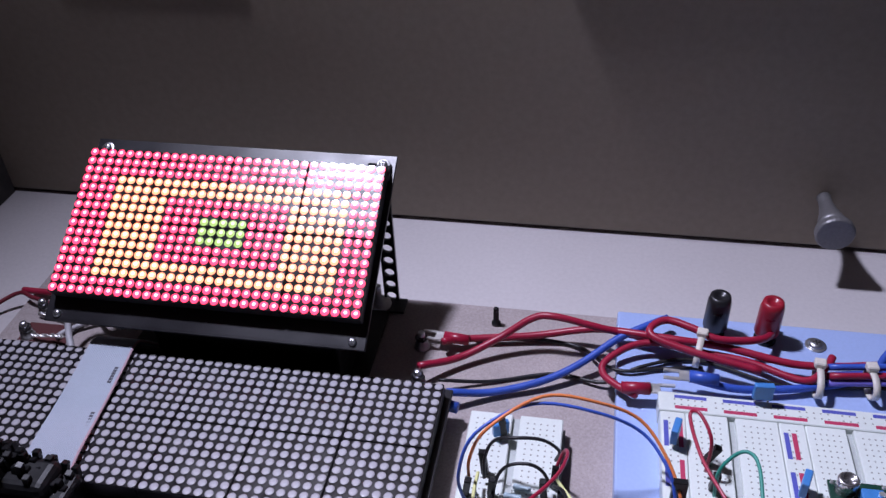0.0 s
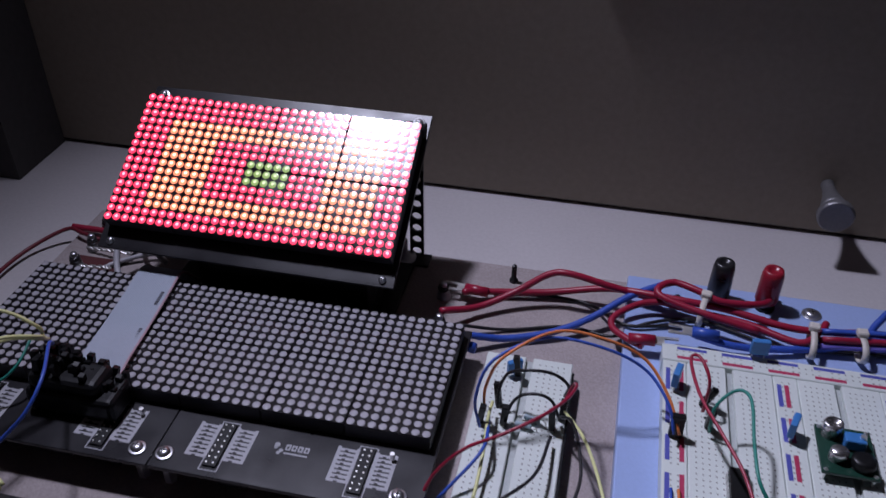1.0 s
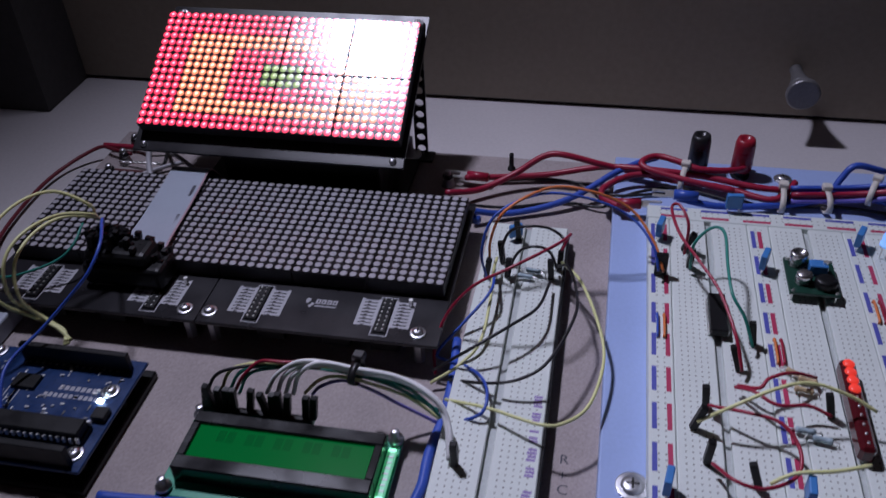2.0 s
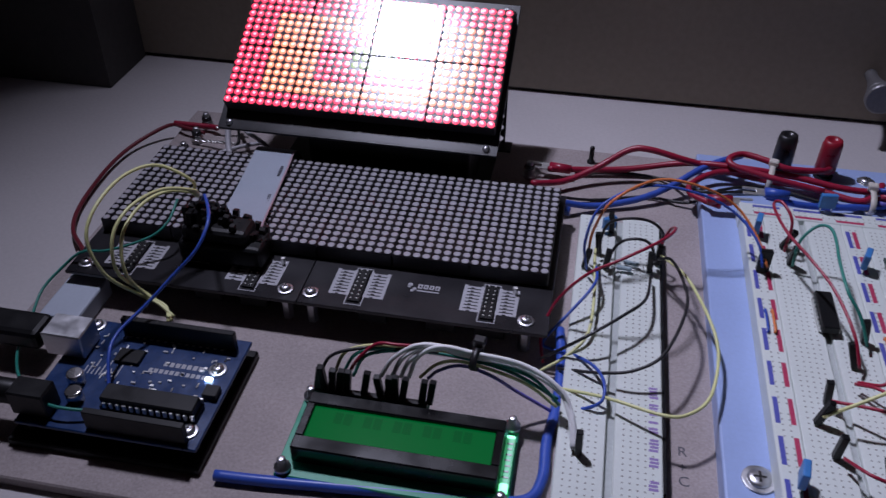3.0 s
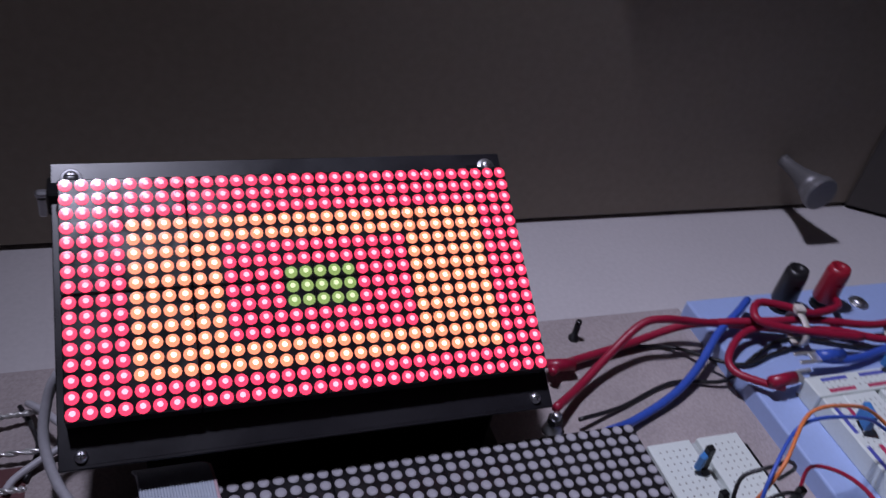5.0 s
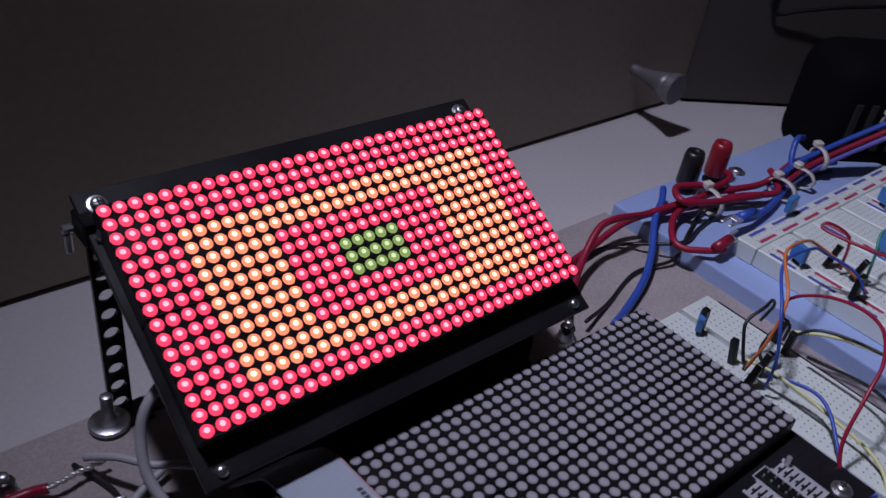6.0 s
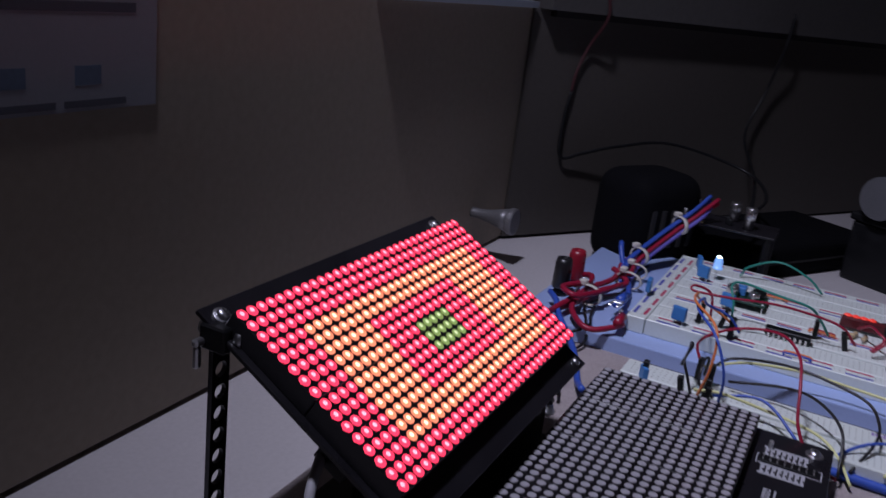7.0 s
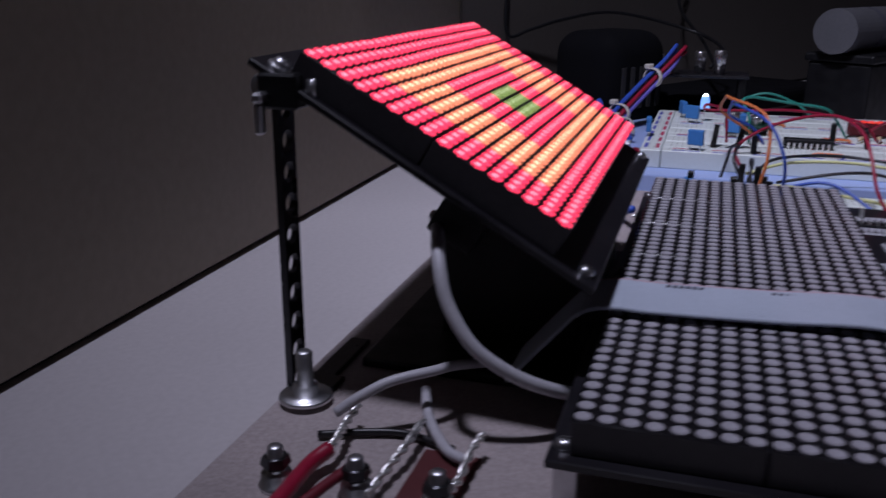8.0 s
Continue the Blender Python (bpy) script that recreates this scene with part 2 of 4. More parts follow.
# same brown panel as wall_back; weaker lamp light is put into its darker colour
wall_slab("wall_turned", -4, 960, -30, 0, 2.6, 1250, M_WALL_DIM, "brown panel wall beside the desk end, colour darkened for weak lamp light", "wall")
wall_slab("trim_gap_turned", -4, 960, -20, -3, 0.3, 2.6, M_GAP, "dark gap along the foot of the brown panel", "trim")
# unseen room shell, its paint raised so bounced light lifts the dark parts
slab("wall_left", -930, -900, -1300, WALL_Y + 30, -750, 1250, M_ROOM, "plain room wall out of view, pale to bounce light", "wall")
slab("wall_right", 1000, 1030, -1300, WALL_Y + 30, -750, 1250, M_ROOM, "plain room wall out of view, pale to bounce light", "wall")
slab("wall_front", -930, 1030, -1330, -1300, -750, 1250, M_ROOM, "plain room wall out of view, pale to bounce light", "wall")
slab("ceiling", -930, 1030, -1330, WALL_Y + 30, 1250, 1280, M_ROOM, "plain ceiling out of view, pale to bounce light", "ceiling")
slab("floor", -930, 1030, -1330, WALL_Y + 30, -780, -750, M_ROOM, "plain floor out of view, pale to bounce light", "floor")

# ---- LED dot-matrix panels ----
def dot_mesh(name, r, h, mats, core=0.66, off=0.0):
    """A flat round lens; the core, off its middle by off radii, shows the chip inside."""
    bm = B()
    n = 12

    def ring(k, z, dy=0.0):
        return [bm.verts.new(V(k * r * math.cos(2 * math.pi * i / n), k * r * math.sin(2 * math.pi * i / n) + dy * r, z)) for i in range(n)]

    rings = [ring(1.0, -0.7), ring(0.96, h * 0.4), ring(core, h * 0.92, off)]
    top = bm.verts.new(V(0, off * r, h))
    for i in range(n):
        j = (i + 1) % n
        for a, b in zip(rings, rings[1:]):
            bm.faces.new((a[i], a[j], b[j], b[i])).material_index = 1
        bm.faces.new((rings[-1][i], rings[-1][j], top)).material_index = 0
    me = bpy.data.meshes.new(name)
    bm.to_mesh(me)
    bm.free()
    for m in mats:
        me.materials.append(m)
    return me


def joined_dots(name, source, places, parent):
    """Many dots of one look in one mesh."""
    vs = np.array([v.co[:] for v in source.vertices])
    faces = [tuple(f.vertices) for f in source.polygons]
    mi = [f.material_index for f in source.polygons]
    allv, allf, allm = [], [], []
    for x, y in places:
        o = len(allv)
        allv.extend((vs + (x * MM, y * MM, 0)).tolist())
        allf.extend([tuple(i + o for i in f) for f in faces])
        allm.extend(mi)
    me = bpy.data.meshes.new(name)
    me.from_pydata(allv, [], allf)
    for m in source.materials:
        me.materials.append(m)
    me.polygons.foreach_set("material_index", allm)
    me.polygons.foreach_set("use_smooth", [False] * len(allf))
    ob = new(name, me)
    ob.parent = parent
    return tagged(ob, kind="stuff")


def screw(parent, x, y, z, r=2.7, name="screw", washer=True):
    """A pan-head machine screw with a cross slot and a washer."""
    bm = B()
    if washer:
        lathe(bm, [(r * 1.45, 0), (r * 1.45, 0.5), (r * 1.35, 0.6)], (0, 0, 0), 20)
    z0 = 0.6 if washer else 0
    lathe(bm, [(r, z0), (r, z0 + 0.5), (r * 0.86, z0 + 1.15), (r * 0.5, z0 + 1.5), (r * 0.18, z0 + 1.55)], (0, 0, 0), 20)
    head = part(name, bm, M_STEEL, parent, "bright zinc screw head", True, pose(x * MM, y * MM, z * MM))
    slot = B()
    box(slot, -r * 0.55, r * 0.55, -r * 0.1, r * 0.1, z0 + 1.45, z0 + 1.62)
    box(slot, -r * 0.1, r * 0.1, -r * 0.55, r * 0.55, z0 + 1.46, z0 + 1.63)
    part("slot", slot, M_GAP, head)
    return head


def led_panel(name, m, cols, pitch, dots, pick, board, label, first=288, tilt=0.0, group=""):
    """A panel of 8 x 8 modules on a black circuit board. dots: meshes by look; pick(c, r): the look of a dot; board: x0, x1, y0, y1."""
    top = new(name)
    top.empty_display_size = 0.01
    top.matrix_basis = m
    tagged(top, label, "LED display", group)
    x0, x1, y0, y1 = board
    part("circuit_board", box(B(), x0, x1, y0, y1, -8.6, -7.0, 0.25), M_PCB, top, "glossy black circuit board")
    rng = random.Random(len(name) + cols)
    made = 0
    rest = {}
    for mc in range(cols // 8):
        for mr in range(2):
            cx, cy = (mc * 8 + 3.5) * pitch[0], (15 - (mr * 8 + 3.5)) * pitch[1]
            h, hy = 4 * pitch[0] - 0.14, 4 * pitch[1] - 0.14
            bm = B()
            box(bm, -h, h, -hy, hy, -7.0, -0.17, 0.3)
            for f in bm.faces:
                f.material_index = 0 if f.normal.z > 0.5 else 1
            mod = part("matrix_module", bm, [M_HOUSING, M_HOUSING_SIDE], top, "",
                       m=pose(cx * MM, cy * MM, 0, rng.uniform(-tilt, tilt), rng.uniform(-tilt, tilt), 0))
            left = {}
            for c in range(8):
                for r in range(8):
                    look_ = pick(mc * 8 + c, mr * 8 + r)
                    px, py = (c - 3.5) * pitch[0], (3.5 - r) * pitch[1]
                    if made < first:
                        ob = new("led", dots[look_])
                        ob.parent = mod
                        ob.matrix_basis = pose(px * MM, py * MM, 0)
                        made += 1
                    else:
                        left.setdefault(look_, []).append((px, py))
            for look_, places in left.items():
                joined_dots("led_field", dots[look_], places, mod)
    return top


P_FLAT, P_LIT = (4.113, 4.02), (4.13, 4.17)
PL = P_LIT[0]
DOT_OFF = {"off": dot_mesh("unlit_dot", 1.66, 0.12, (M_DOT_OFF, M_DOT_RIM))}
DOT_LIT = {k: dot_mesh("lit_dot_" + k, 1.84, 0.07, v, 0.42, 0.14) for k, v in M_FIGURE.items()}


def figure(c, r):
    """Nested rectangles: green heart, red, amber, red border."""
    if 14 <= c <= 18 and 7 <= r <= 9:
        return "green"
    if 10 <= c <= 22 and 5 <= r <= 11:
        return "red"
    if 4 <= c <= 28 and 3 <= r <= 13:
        return "amber"
    return "red"


def unlit(c, r):
    return "off"


TILT = 30.3
M_T = pose(-0.1613, 0.0701, 0.0513, TILT, 0, 0)
lit = led_panel("lit_led_panel", M_T, 32, P_LIT, DOT_LIT, figure, (-4.2, 31 * PL + 4.2, -12.5, 15 * P_LIT[1] + 10.3),
                "lit red, amber and green dot-matrix panel tilted on steel legs", tilt=0.5)
for x in (1.2, 31 * PL - 1.2):
    screw(lit, x, 15 * P_LIT[1] + 5.4, -7.0, 2.0)
    screw(lit, x, -9.3, -7.0, 1.7, washer=False)
bm = B()
box(bm, 2, 31 * PL - 2, -11.5, -10.2, -6.98, -6.9)
part("edge_print", bm, M_PCB, lit)
# connector sockets on the back of the tilted board
for x in (4, 92):
    bm = B()
    box(bm, x, x + 22, 13, 24, -20, -8.6, 0.4)
    box(bm, x + 4, x + 18, 16, 21, -20.3, -19.9, 0, 1)
    part("rear_socket", bm, [M_CHIP, M_GAP], lit, "black box socket behind the board")

BOARD_Z = 18.9 + 7.35
flat_r = led_panel("flat_led_panel", pose(-23 * P_FLAT[0] * MM, 0, BOARD_Z * MM), 24, P_FLAT, DOT_OFF, unlit, (-1.95, 23 * P_FLAT[0] + 4.6, -30.5, 66),
                   "unlit grey dot-matrix panel lying flat on metal standoffs", tilt=0.15, group="flat LED panels")
flat_l = led_panel("flat_led_panel", pose(-47 * P_FLAT[0] * MM, 0, BOARD_Z * MM), 24, P_FLAT, DOT_OFF, unlit, (-4.6, 23 * P_FLAT[0] + 1.95, -30.5, 66),
                   "unlit grey dot-matrix panel under a grey ribbon cable", tilt=0.15, group="flat LED panels")


pin_bm = box(B(), -0.3, 0.3, -0.3, 0.3, 0, 0.7)
PIN = bpy.data.meshes.new("pin")
pin_bm.to_mesh(PIN)
pin_bm.free()
PIN.materials.append(M_TIN)


def front_strip(panel):
    """Silkscreen, pin headers, screws and standoffs of the board's front strip; z -7 is the board's face."""
    for cx in (20.4, 74.4):
        for s in (-1, 1):
            bm = B()
            x0 = cx + s * 7.2
            nx_, ny_ = 6, 24
            grid = [[bm.verts.new(V(x0 - 4.2 + 8.4 * a / nx_, -22.5 + 16.0 * b / ny_, -6.94)) for b in range(ny_ + 1)] for a in range(nx_ + 1)]
            for a in range(nx_):
                for b in range(ny_):
                    bm.faces.new((grid[a][b], grid[a + 1][b], grid[a + 1][b + 1], grid[a][b + 1])).material_index = int(b % 3 == 2 and a not in (0, 5) or (a == 2 and b % 3 == 0))
            part("pin_table", bm, [M_SILK, M_PCB], panel, "white printed pin table")
        bm = B()
        for a in ((-3.6, -3.2, -27.5, -5.2), (3.2, 3.6, -27.5, -5.2), (-3.6, 3.6, -27.9, -27.5), (-3.6, 3.6, -5.2, -4.8)):
            box(bm, cx + a[0], cx + a[1], a[2], a[3], -6.98, -6.9)
        part("outline_print", bm, M_SILK, panel)
        bm = B()
        box(bm, cx - 2.54, cx + 2.54, -26.2, -5.9, -7, -6.2, 0.15)
        header = part("pin_header", bm, M_CHIP, panel, "black double-row pin header")
        for k in range(8):
            for s in (-1.27, 1.27):
                pin = new("pin", PIN)
                pin.parent = header
                pin.matrix_basis = pose((cx + s) * MM, (-25 + 2.54 * k) * MM, -6.3 * MM)
    bm = B()
    for k, (a, b, w) in enumerate(((43.0, 45.0, 2.2), (45.2, 46.6, 1.6), (42.8, 44.0, 1.4), (44.4, 46.4, 1.5))):
        lathe(bm, [(w * 0.5, -6.98), (w * 0.5, -6.9)], (a - 2.2, -11.0 - 1.7 * (k % 2) - 0.6 * k, 0), 10)
    for k in range(4):
        box(bm, 44.2 + 2.4 * k, 46.1 + 2.4 * k, -12.8, -10.2, -6.98, -6.9)
        box(bm, 44.8 + 2.4 * k, 45.5 + 2.4 * k, -12.2, -11.0, -6.9, -6.88, 0, 1)
    box(bm, 44.2, 53.3, -14.6, -13.9, -6.98, -6.9)
    part("maker_mark", bm, [M_SILK, M_PCB], panel, "white printed maker's mark as plain shapes")
    for x in (2.0, 90.0):
        screw(panel, x, -24.0, -7.0, 2.3)
        bm = B()
        lathe(bm, [(2.4, 4.72 - BOARD_Z), (2.4, -8.62)], (x, -24.0, 0), 6)
        part("standoff", bm, M_STEEL, panel, "hexagonal metal standoff")
    for x in (1.2, 92.5):
        bm = B()
        lathe(bm, [(2.4, 4.72 - BOARD_Z), (2.4, -8.62)], (x, 63.0, 0), 6)
        part("standoff", bm, M_STEEL, panel)
        screw(panel, x, 63.4, -7.0, 1.8, washer=False)
    for x in (22, 50, 70):
        bm = B()
        box(bm, x, x + 12, -26, -16, -17.0, -8.62, 0.4)
        part("underside_chip", bm, M_CHIP, panel)
    lathe_bm = B()
    cyl(lathe_bm, (84, -8.5, -7), (84, -8.5, -3.6), 0.9, n=10)
    part("test_pin", lathe_bm, M_TIN, panel)


front_strip(flat_r)
front_strip(flat_l)

# ---- legs, baseboard ----
base = tagged(mesh("baseboard", box(B(), -213, 70.5, -121, 134, 0.05, 4.7, 0.6), M_MDF), "brown pressed-fibre baseboard lying on the desk", "board")


def perforated_leg(x, y, ztop, side, label):
    leg = thing("perforated_leg", x, y, 4.72, label, "bracket", "perforated legs")
    bm = B()
    h, w, hole = ztop - 4.72, 7.0, 2.35
    pitch_h = 7.0
    n = int((h - 4) / pitch_h)
    # a strip with round holes: each cell is a frame round an octagon
    def plate(y0, y1):
        z = 0.0
        for k in range(n + 1):
            z0, z1 = z, min(h, z + pitch_h)
            zc = (z0 + z1) / 2
            if z1 - z0 < pitch_h * 0.9:
                box(bm, -w / 2, w / 2, y0, y1, z0, z1)
                break
            ring, rim = [], []
            m_ = 16
            for yy in (y0, y1):
                inner, outer = [], []
                for i in range(m_):
                    a = 2 * math.pi * i / m_
                    c, s = math.cos(a), math.sin(a)
                    inner.append(bm.verts.new(V(hole * c, yy, zc + hole * s)))
                    q = max(abs(c) / (w / 2), abs(s) / (pitch_h / 2))
                    outer.append(bm.verts.new(V(c / q, yy, zc + s / q)))
                ring.append((inner, outer))
            for i in range(m_):
                j = (i + 1) % m_
                for (inn, out) in ring:
                    bm.faces.new((inn[i], inn[j], out[j], out[i]))
                bm.faces.new((ring[0][0][i], ring[1][0][i], ring[1][0][j], ring[0][0][j]))
                bm.faces.new((ring[0][1][i], ring[0][1][j], ring[1][1][j], ring[1][1][i]))
            z = z1
    plate(-0.8, 0.8)
    bmesh.ops.remove_doubles(bm, verts=bm.verts[:], dist=1e-6)
    bmesh.ops.recalc_face_normals(bm, faces=bm.faces[:])
    part("strip", bm, M_DARKSTEEL, leg, "dark steel strip with round holes")
    bm = B()
    box(bm, -7.5, 7.5, -9, 0.8, -0.02, 1.3, 0.3)
    if side < 0:
        box(bm, 4, 30, -6.5, -1.0, 0.0, 1.2, 0.3)
    part("foot", bm, M_DARKSTEEL, leg)
    bm = B()
    lathe(bm, [(6.2, 1.3), (6.2, 2.0), (5.8, 2.3), (3.0, 2.3), (3.0, 4.6), (1.9, 4.8), (1.9, 12.5), (1.5, 12.9)], (-5.5 * 1, 0 - 5.0, 0), 18)
    part("foot_bolt", bm, M_STEEL, leg, "zinc bolt with washer", True)
    bm = B()
    zt = h - 3.0
    lathe(bm, [(2.6, -4.0), (2.6, -1.0), (1.7, -1.0), (1.7, 9.0), (3.2, 9.0), (3.2, 11.0)], (0, 2, zt), 8, axis="Y")
    part("hinge_bolt", bm, M_STEEL, leg, "bolt and nut at the top", True)
    bm = B()
    box(bm, -5.5, 5.5, -6, 3, h - 7, h + 0.5, 0.6)
    part("clamp", bm, M_CHIP, leg)
    bm = B()
    box(bm, -8.6, -6.4, 0.5, 2.4, h - 12, h - 5.5, 0.5)
    box(bm, -9.0, -5.4, 0.2, 2.6, h - 5.5, h - 3.2, 0.6)
    part("wing_nut", bm, M_STEEL, leg, "shiny wing nut")
    return leg


perforated_leg(-161.0, 131.8, 78.5, -1, "dark perforated steel leg bolted to the baseboard")
perforated_leg(-36.0, 131.8, 79.5, 1, "dark perforated steel leg bolted to the baseboard")
support = thing("support_block", -97, 86, 4.72, "matt black block under the front of the tilted panel", "block")
bm = B()
box(bm, -26, 54, -15, 22, 0, 36.5, 1.2, 0, 2)
part("body", bm, M_CHIP, support)
bm = B()
box(bm, -48, 62, -19, 36, 0, 2.4, 0.6, 0, 2)
part("foot_plate", bm, M_CHIP, support)

# ---- breadboard station ----
plate = thing("equipment_plate", 68.5, 0, 0, "pale blue metal base plate of the breadboard station", "base plate")
bm = B()
box(bm, 0, 168, -205, 129.5, 0.1, 12.6, 0.9, 0, 2)
part("plate", bm, M_BASE, plate)


def holes(bm, x0, nx, y0, ny, z, px=2.54, py=2.54, s=0.32, mi=1, skip=None):
    for i in range(nx):
        for j in range(ny):
            if skip and skip(i, j):
                continue
            x, y = x0 + i * px, y0 + j * py
            vs = [bm.verts.new(V(x + a * s, y + b * s, z)) for a, b in ((-1, -1), (1, -1), (1, 1), (-1, 1))]
            bm.faces.new(vs).material_index = mi


def terminal_block(bm, x0, y0, z0):
    """36 x 165: two fields of five holes a row and a groove between."""
    box(bm, x0, x0 + 16.6, y0, y0 + 165, z0, z0 + 8.5, 0.4)
    box(bm, x0 + 19.6, x0 + 36.2, y0, y0 + 165, z0, z0 + 8.5, 0.4)
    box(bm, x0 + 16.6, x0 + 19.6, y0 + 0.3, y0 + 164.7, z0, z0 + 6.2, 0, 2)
    for a in (2.9, 22.5):
        holes(bm, x0 + a + 0.2, 5, y0 + 3.7, 63, z0 + 8.53)


def printed(bm, x, y0, y1, z, w, mi):
    box(bm, x - w / 2, x + w / 2, y0, y1, z, z + 0.05, 0, mi)


small = thing("breadboard", 12.4, -103, 4.72, "white solderless breadboard with worn purple print", "breadboard")
bm = B()
terminal_block(bm, 0, 0, 0)
part("body", bm, [M_BB, M_HOLE, M_GROOVE], small)
rng = random.Random(4)
for k in range(7):
    bm = B()
    y = 4 + k * 8.2
    for q in range(4):
        if rng.random() < 0.8:
            box(bm, 31.6 + rng.uniform(-0.3, 0.3), 34.6 + rng.uniform(-0.3, 0.3), y + q * 1.5, y + q * 1.5 + 1.1, 8.5, 8.55)
    part("worn_print", bm, M_PURPLE, small, "worn purple print as bars")
bm = B()
box(bm, 36.25, 37.3, 12, 160, 0.2, 8.3, 0.2)
part("edge_strip", bm, M_CHIP, small, "dark strip along the edge")

station_z = 12.62
big = thing("breadboard_array", 0, 0, station_z, "white breadboard array with red and blue bus strips", "breadboard")
RAILS = (89.0, 132.0, 172.5, 213.0)
for i, x in enumerate(RAILS):
    bm = B()
    box(bm, x - 4.6, x + 4.6, -100, 65, 0, 8.5, 0.4)
    holes(bm, x - 1.27, 2, -96, 63, 8.53, skip=lambda a, b: b % 6 == 5)
    part("bus_strip", bm, [M_BB, M_HOLE], big)
    for k in range(9):
        y0 = -96 + k * 18.0
        bm = B()
        printed(bm, x - 2.6, y0, y0 + 12.2, 8.5, 1.7, 0)
        printed(bm, x + 2.6 if i % 2 == 0 else x + 0.2, y0, y0 + 12.2, 8.5, 1.7, 1)
        part("polarity_mark", bm, [M_BLUEPRINT, M_REDPRINT], big, "blue and red printed bars")
for x, w in ((93.8, 33.4), (136.8, 30.9), (177.3, 30.9)):
    bm = B()
    terminal_block(bm, 0, 0, 0)
    bmesh.ops.scale(bm, vec=(w / 36.2, 1, 1), verts=bm.verts[:])
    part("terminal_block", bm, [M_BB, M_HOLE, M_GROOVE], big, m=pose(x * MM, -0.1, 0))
bm = B()
box(bm, 84, 218, 65.3, 75, 0, 8.5, 0.4)
holes(bm, 90, 48, 68.8, 2, 8.53, skip=lambda a, b: a % 6 == 5)
part("bus_strip", bm, [M_BB, M_HOLE], big)
for k in range(7):
    bm = B()
    box(bm, 90 + k * 18, 102 + k * 18, 72.0, 73.6, 8.5, 8.55, 0, 0)
    box(bm, 90 + k * 18, 102 + k * 18, 66.6, 68.2, 8.5, 8.55, 0, 1)
    part("polarity_mark", bm, [M_BLUEPRINT, M_REDPRINT], big, "blue and red printed bars")


def binding_post(x, y, material, label):
    ob = thing("binding_post", x, y, 12.62, label, "terminal", "binding posts")
    bm = B()
    lathe(bm, [(4.6, 0), (4.6, 1.4), (3.6, 1.6), (3.6, 3.0)], (0, 0, 0), 20)
    part("collar", bm, M_CHIP, ob)
    bm = B()
    lathe(bm, [(1.9, 3.0), (1.9, 4.4)], (0, 0, 0), 14)
    part("stem", bm, M_TIN, ob, "bright threaded stem")
    bm = B()
    n = 28
    prof = [(4.7, 4.0), (5.1, 5.0), (4.7, 18.5), (4.2, 21.4), (2.4, 21.5), (2.1, 20.6)]
    lathe(bm, prof, (0, 0, 0), n)
    for v in bm.verts:
        a = math.atan2(v.co.y, v.co.x)
        if 6.9 * MM < v.co.z < 18.7 * MM and v.co.xy.length > 4 * MM:
            v.co.xy *= 1 + 0.035 * (round((a / (2 * math.pi)) * n) % 2)
    part("cap", bm, material, ob, "knurled plastic cap", True)
    return ob


M_POSTRED = mat("red_cap_plastic", (0.29, 0.012, 0.028), 0.35, vary=0.1, scale=90)
M_POSTBLACK = mat("black_cap_plastic", (0.015, 0.014, 0.016), 0.35, vary=0.1, scale=90)
binding_post(109.0, 120.0, M_POSTBLACK, "black binding post on the pale blue plate")
binding_post(130.0, 119.0, M_POSTRED, "red binding post on the pale blue plate")


def plate_bolt(x, y, z, r, label):
    ob = thing("plate_bolt", x, y, z, label, "bolt", "plate bolts")
    screw(ob, 0, 0, 0, r, "head", True)
    return ob


plate_bolt(150.6, 118, 12.62, 3.0, "shiny screw head with washer on the blue plate")
plate_bolt(80.0, -79, 12.62, 4.0, "domed shiny screw on the blue plate")
stud = thing("threaded_stud", 14.7, 122, 4.72, "short dark threaded stud in the baseboard", "bolt")
bm = B()
lathe(bm, [(2.1, 0), (2.1, 1.2), (1.25, 1.3), (1.25, 9.4), (0.9, 9.8)], (0, 0, 0), 12)
part("thread", bm, M_DARKSTEEL, stud, smooth=True)

# ---- cabinet knob on the wall ----
M_KNOBFACE = mat("dull_grey_metal", (0.20, 0.195, 0.20), 0.45, 0.5, vary=0.15, scale=120)
knob = thing("cabinet_knob", 164.0, WALL_Y, 31, "flared metal knob with a dull round face on the brown panel", "knob")
bm = B()
lathe(bm, [(3.4, 0.0), (3.2, 1.0), (3.3, 6.0), (4.3, 13.0), (6.4, 21.0), (8.0, 26.5)], (0, 0, 0), 24, axis="Y")
part("neck", bm, M_KNOBFACE, knob, smooth=True)
bm = B()
lathe(bm, [(8.0, 26.5), (8.7, 27.2), (8.8, 30.0), (8.3, 30.8), (7.6, 31.0)], (0, 0, 0), 28, axis="Y")
part("face", bm, M_KNOBFACE, knob, "dull grey end face")

# ---- controller board ----
def chip(name, parent, x0, x1, y0, y1, z0, z1, material=None, label="", bevel=0.25):
    return part(name, box(B(), x0, x1, y0, y1, z0, z1, bevel), material or M_CHIP, parent, label)


uno = thing("controller_board", -176, -105, 4.72, "blue microcontroller board with black headers over a black plate standing for its shadow", "circuit board")
# a black plate stands in for the shadow round and under the board
chip("shadow_plate", uno, -3, 69, -3, 56, 0, 3.2, M_CHIP, "black plate in place of the board's shadow", 0.6)
for x, y in ((4, 4), (64, 6), (64, 36), (4, 50)):
    bm = B()
    cyl(bm, (x, y, 3.2), (x, y, 8.3), 2.2, n=10)
    part("spacer", bm, M_CHIP, uno)
bm = B()
box(bm, 0, 68, 0, 54, 8.3, 9.9, 0.3)
part("circuit_board", bm, M_UNO, uno, "blue solder mask")
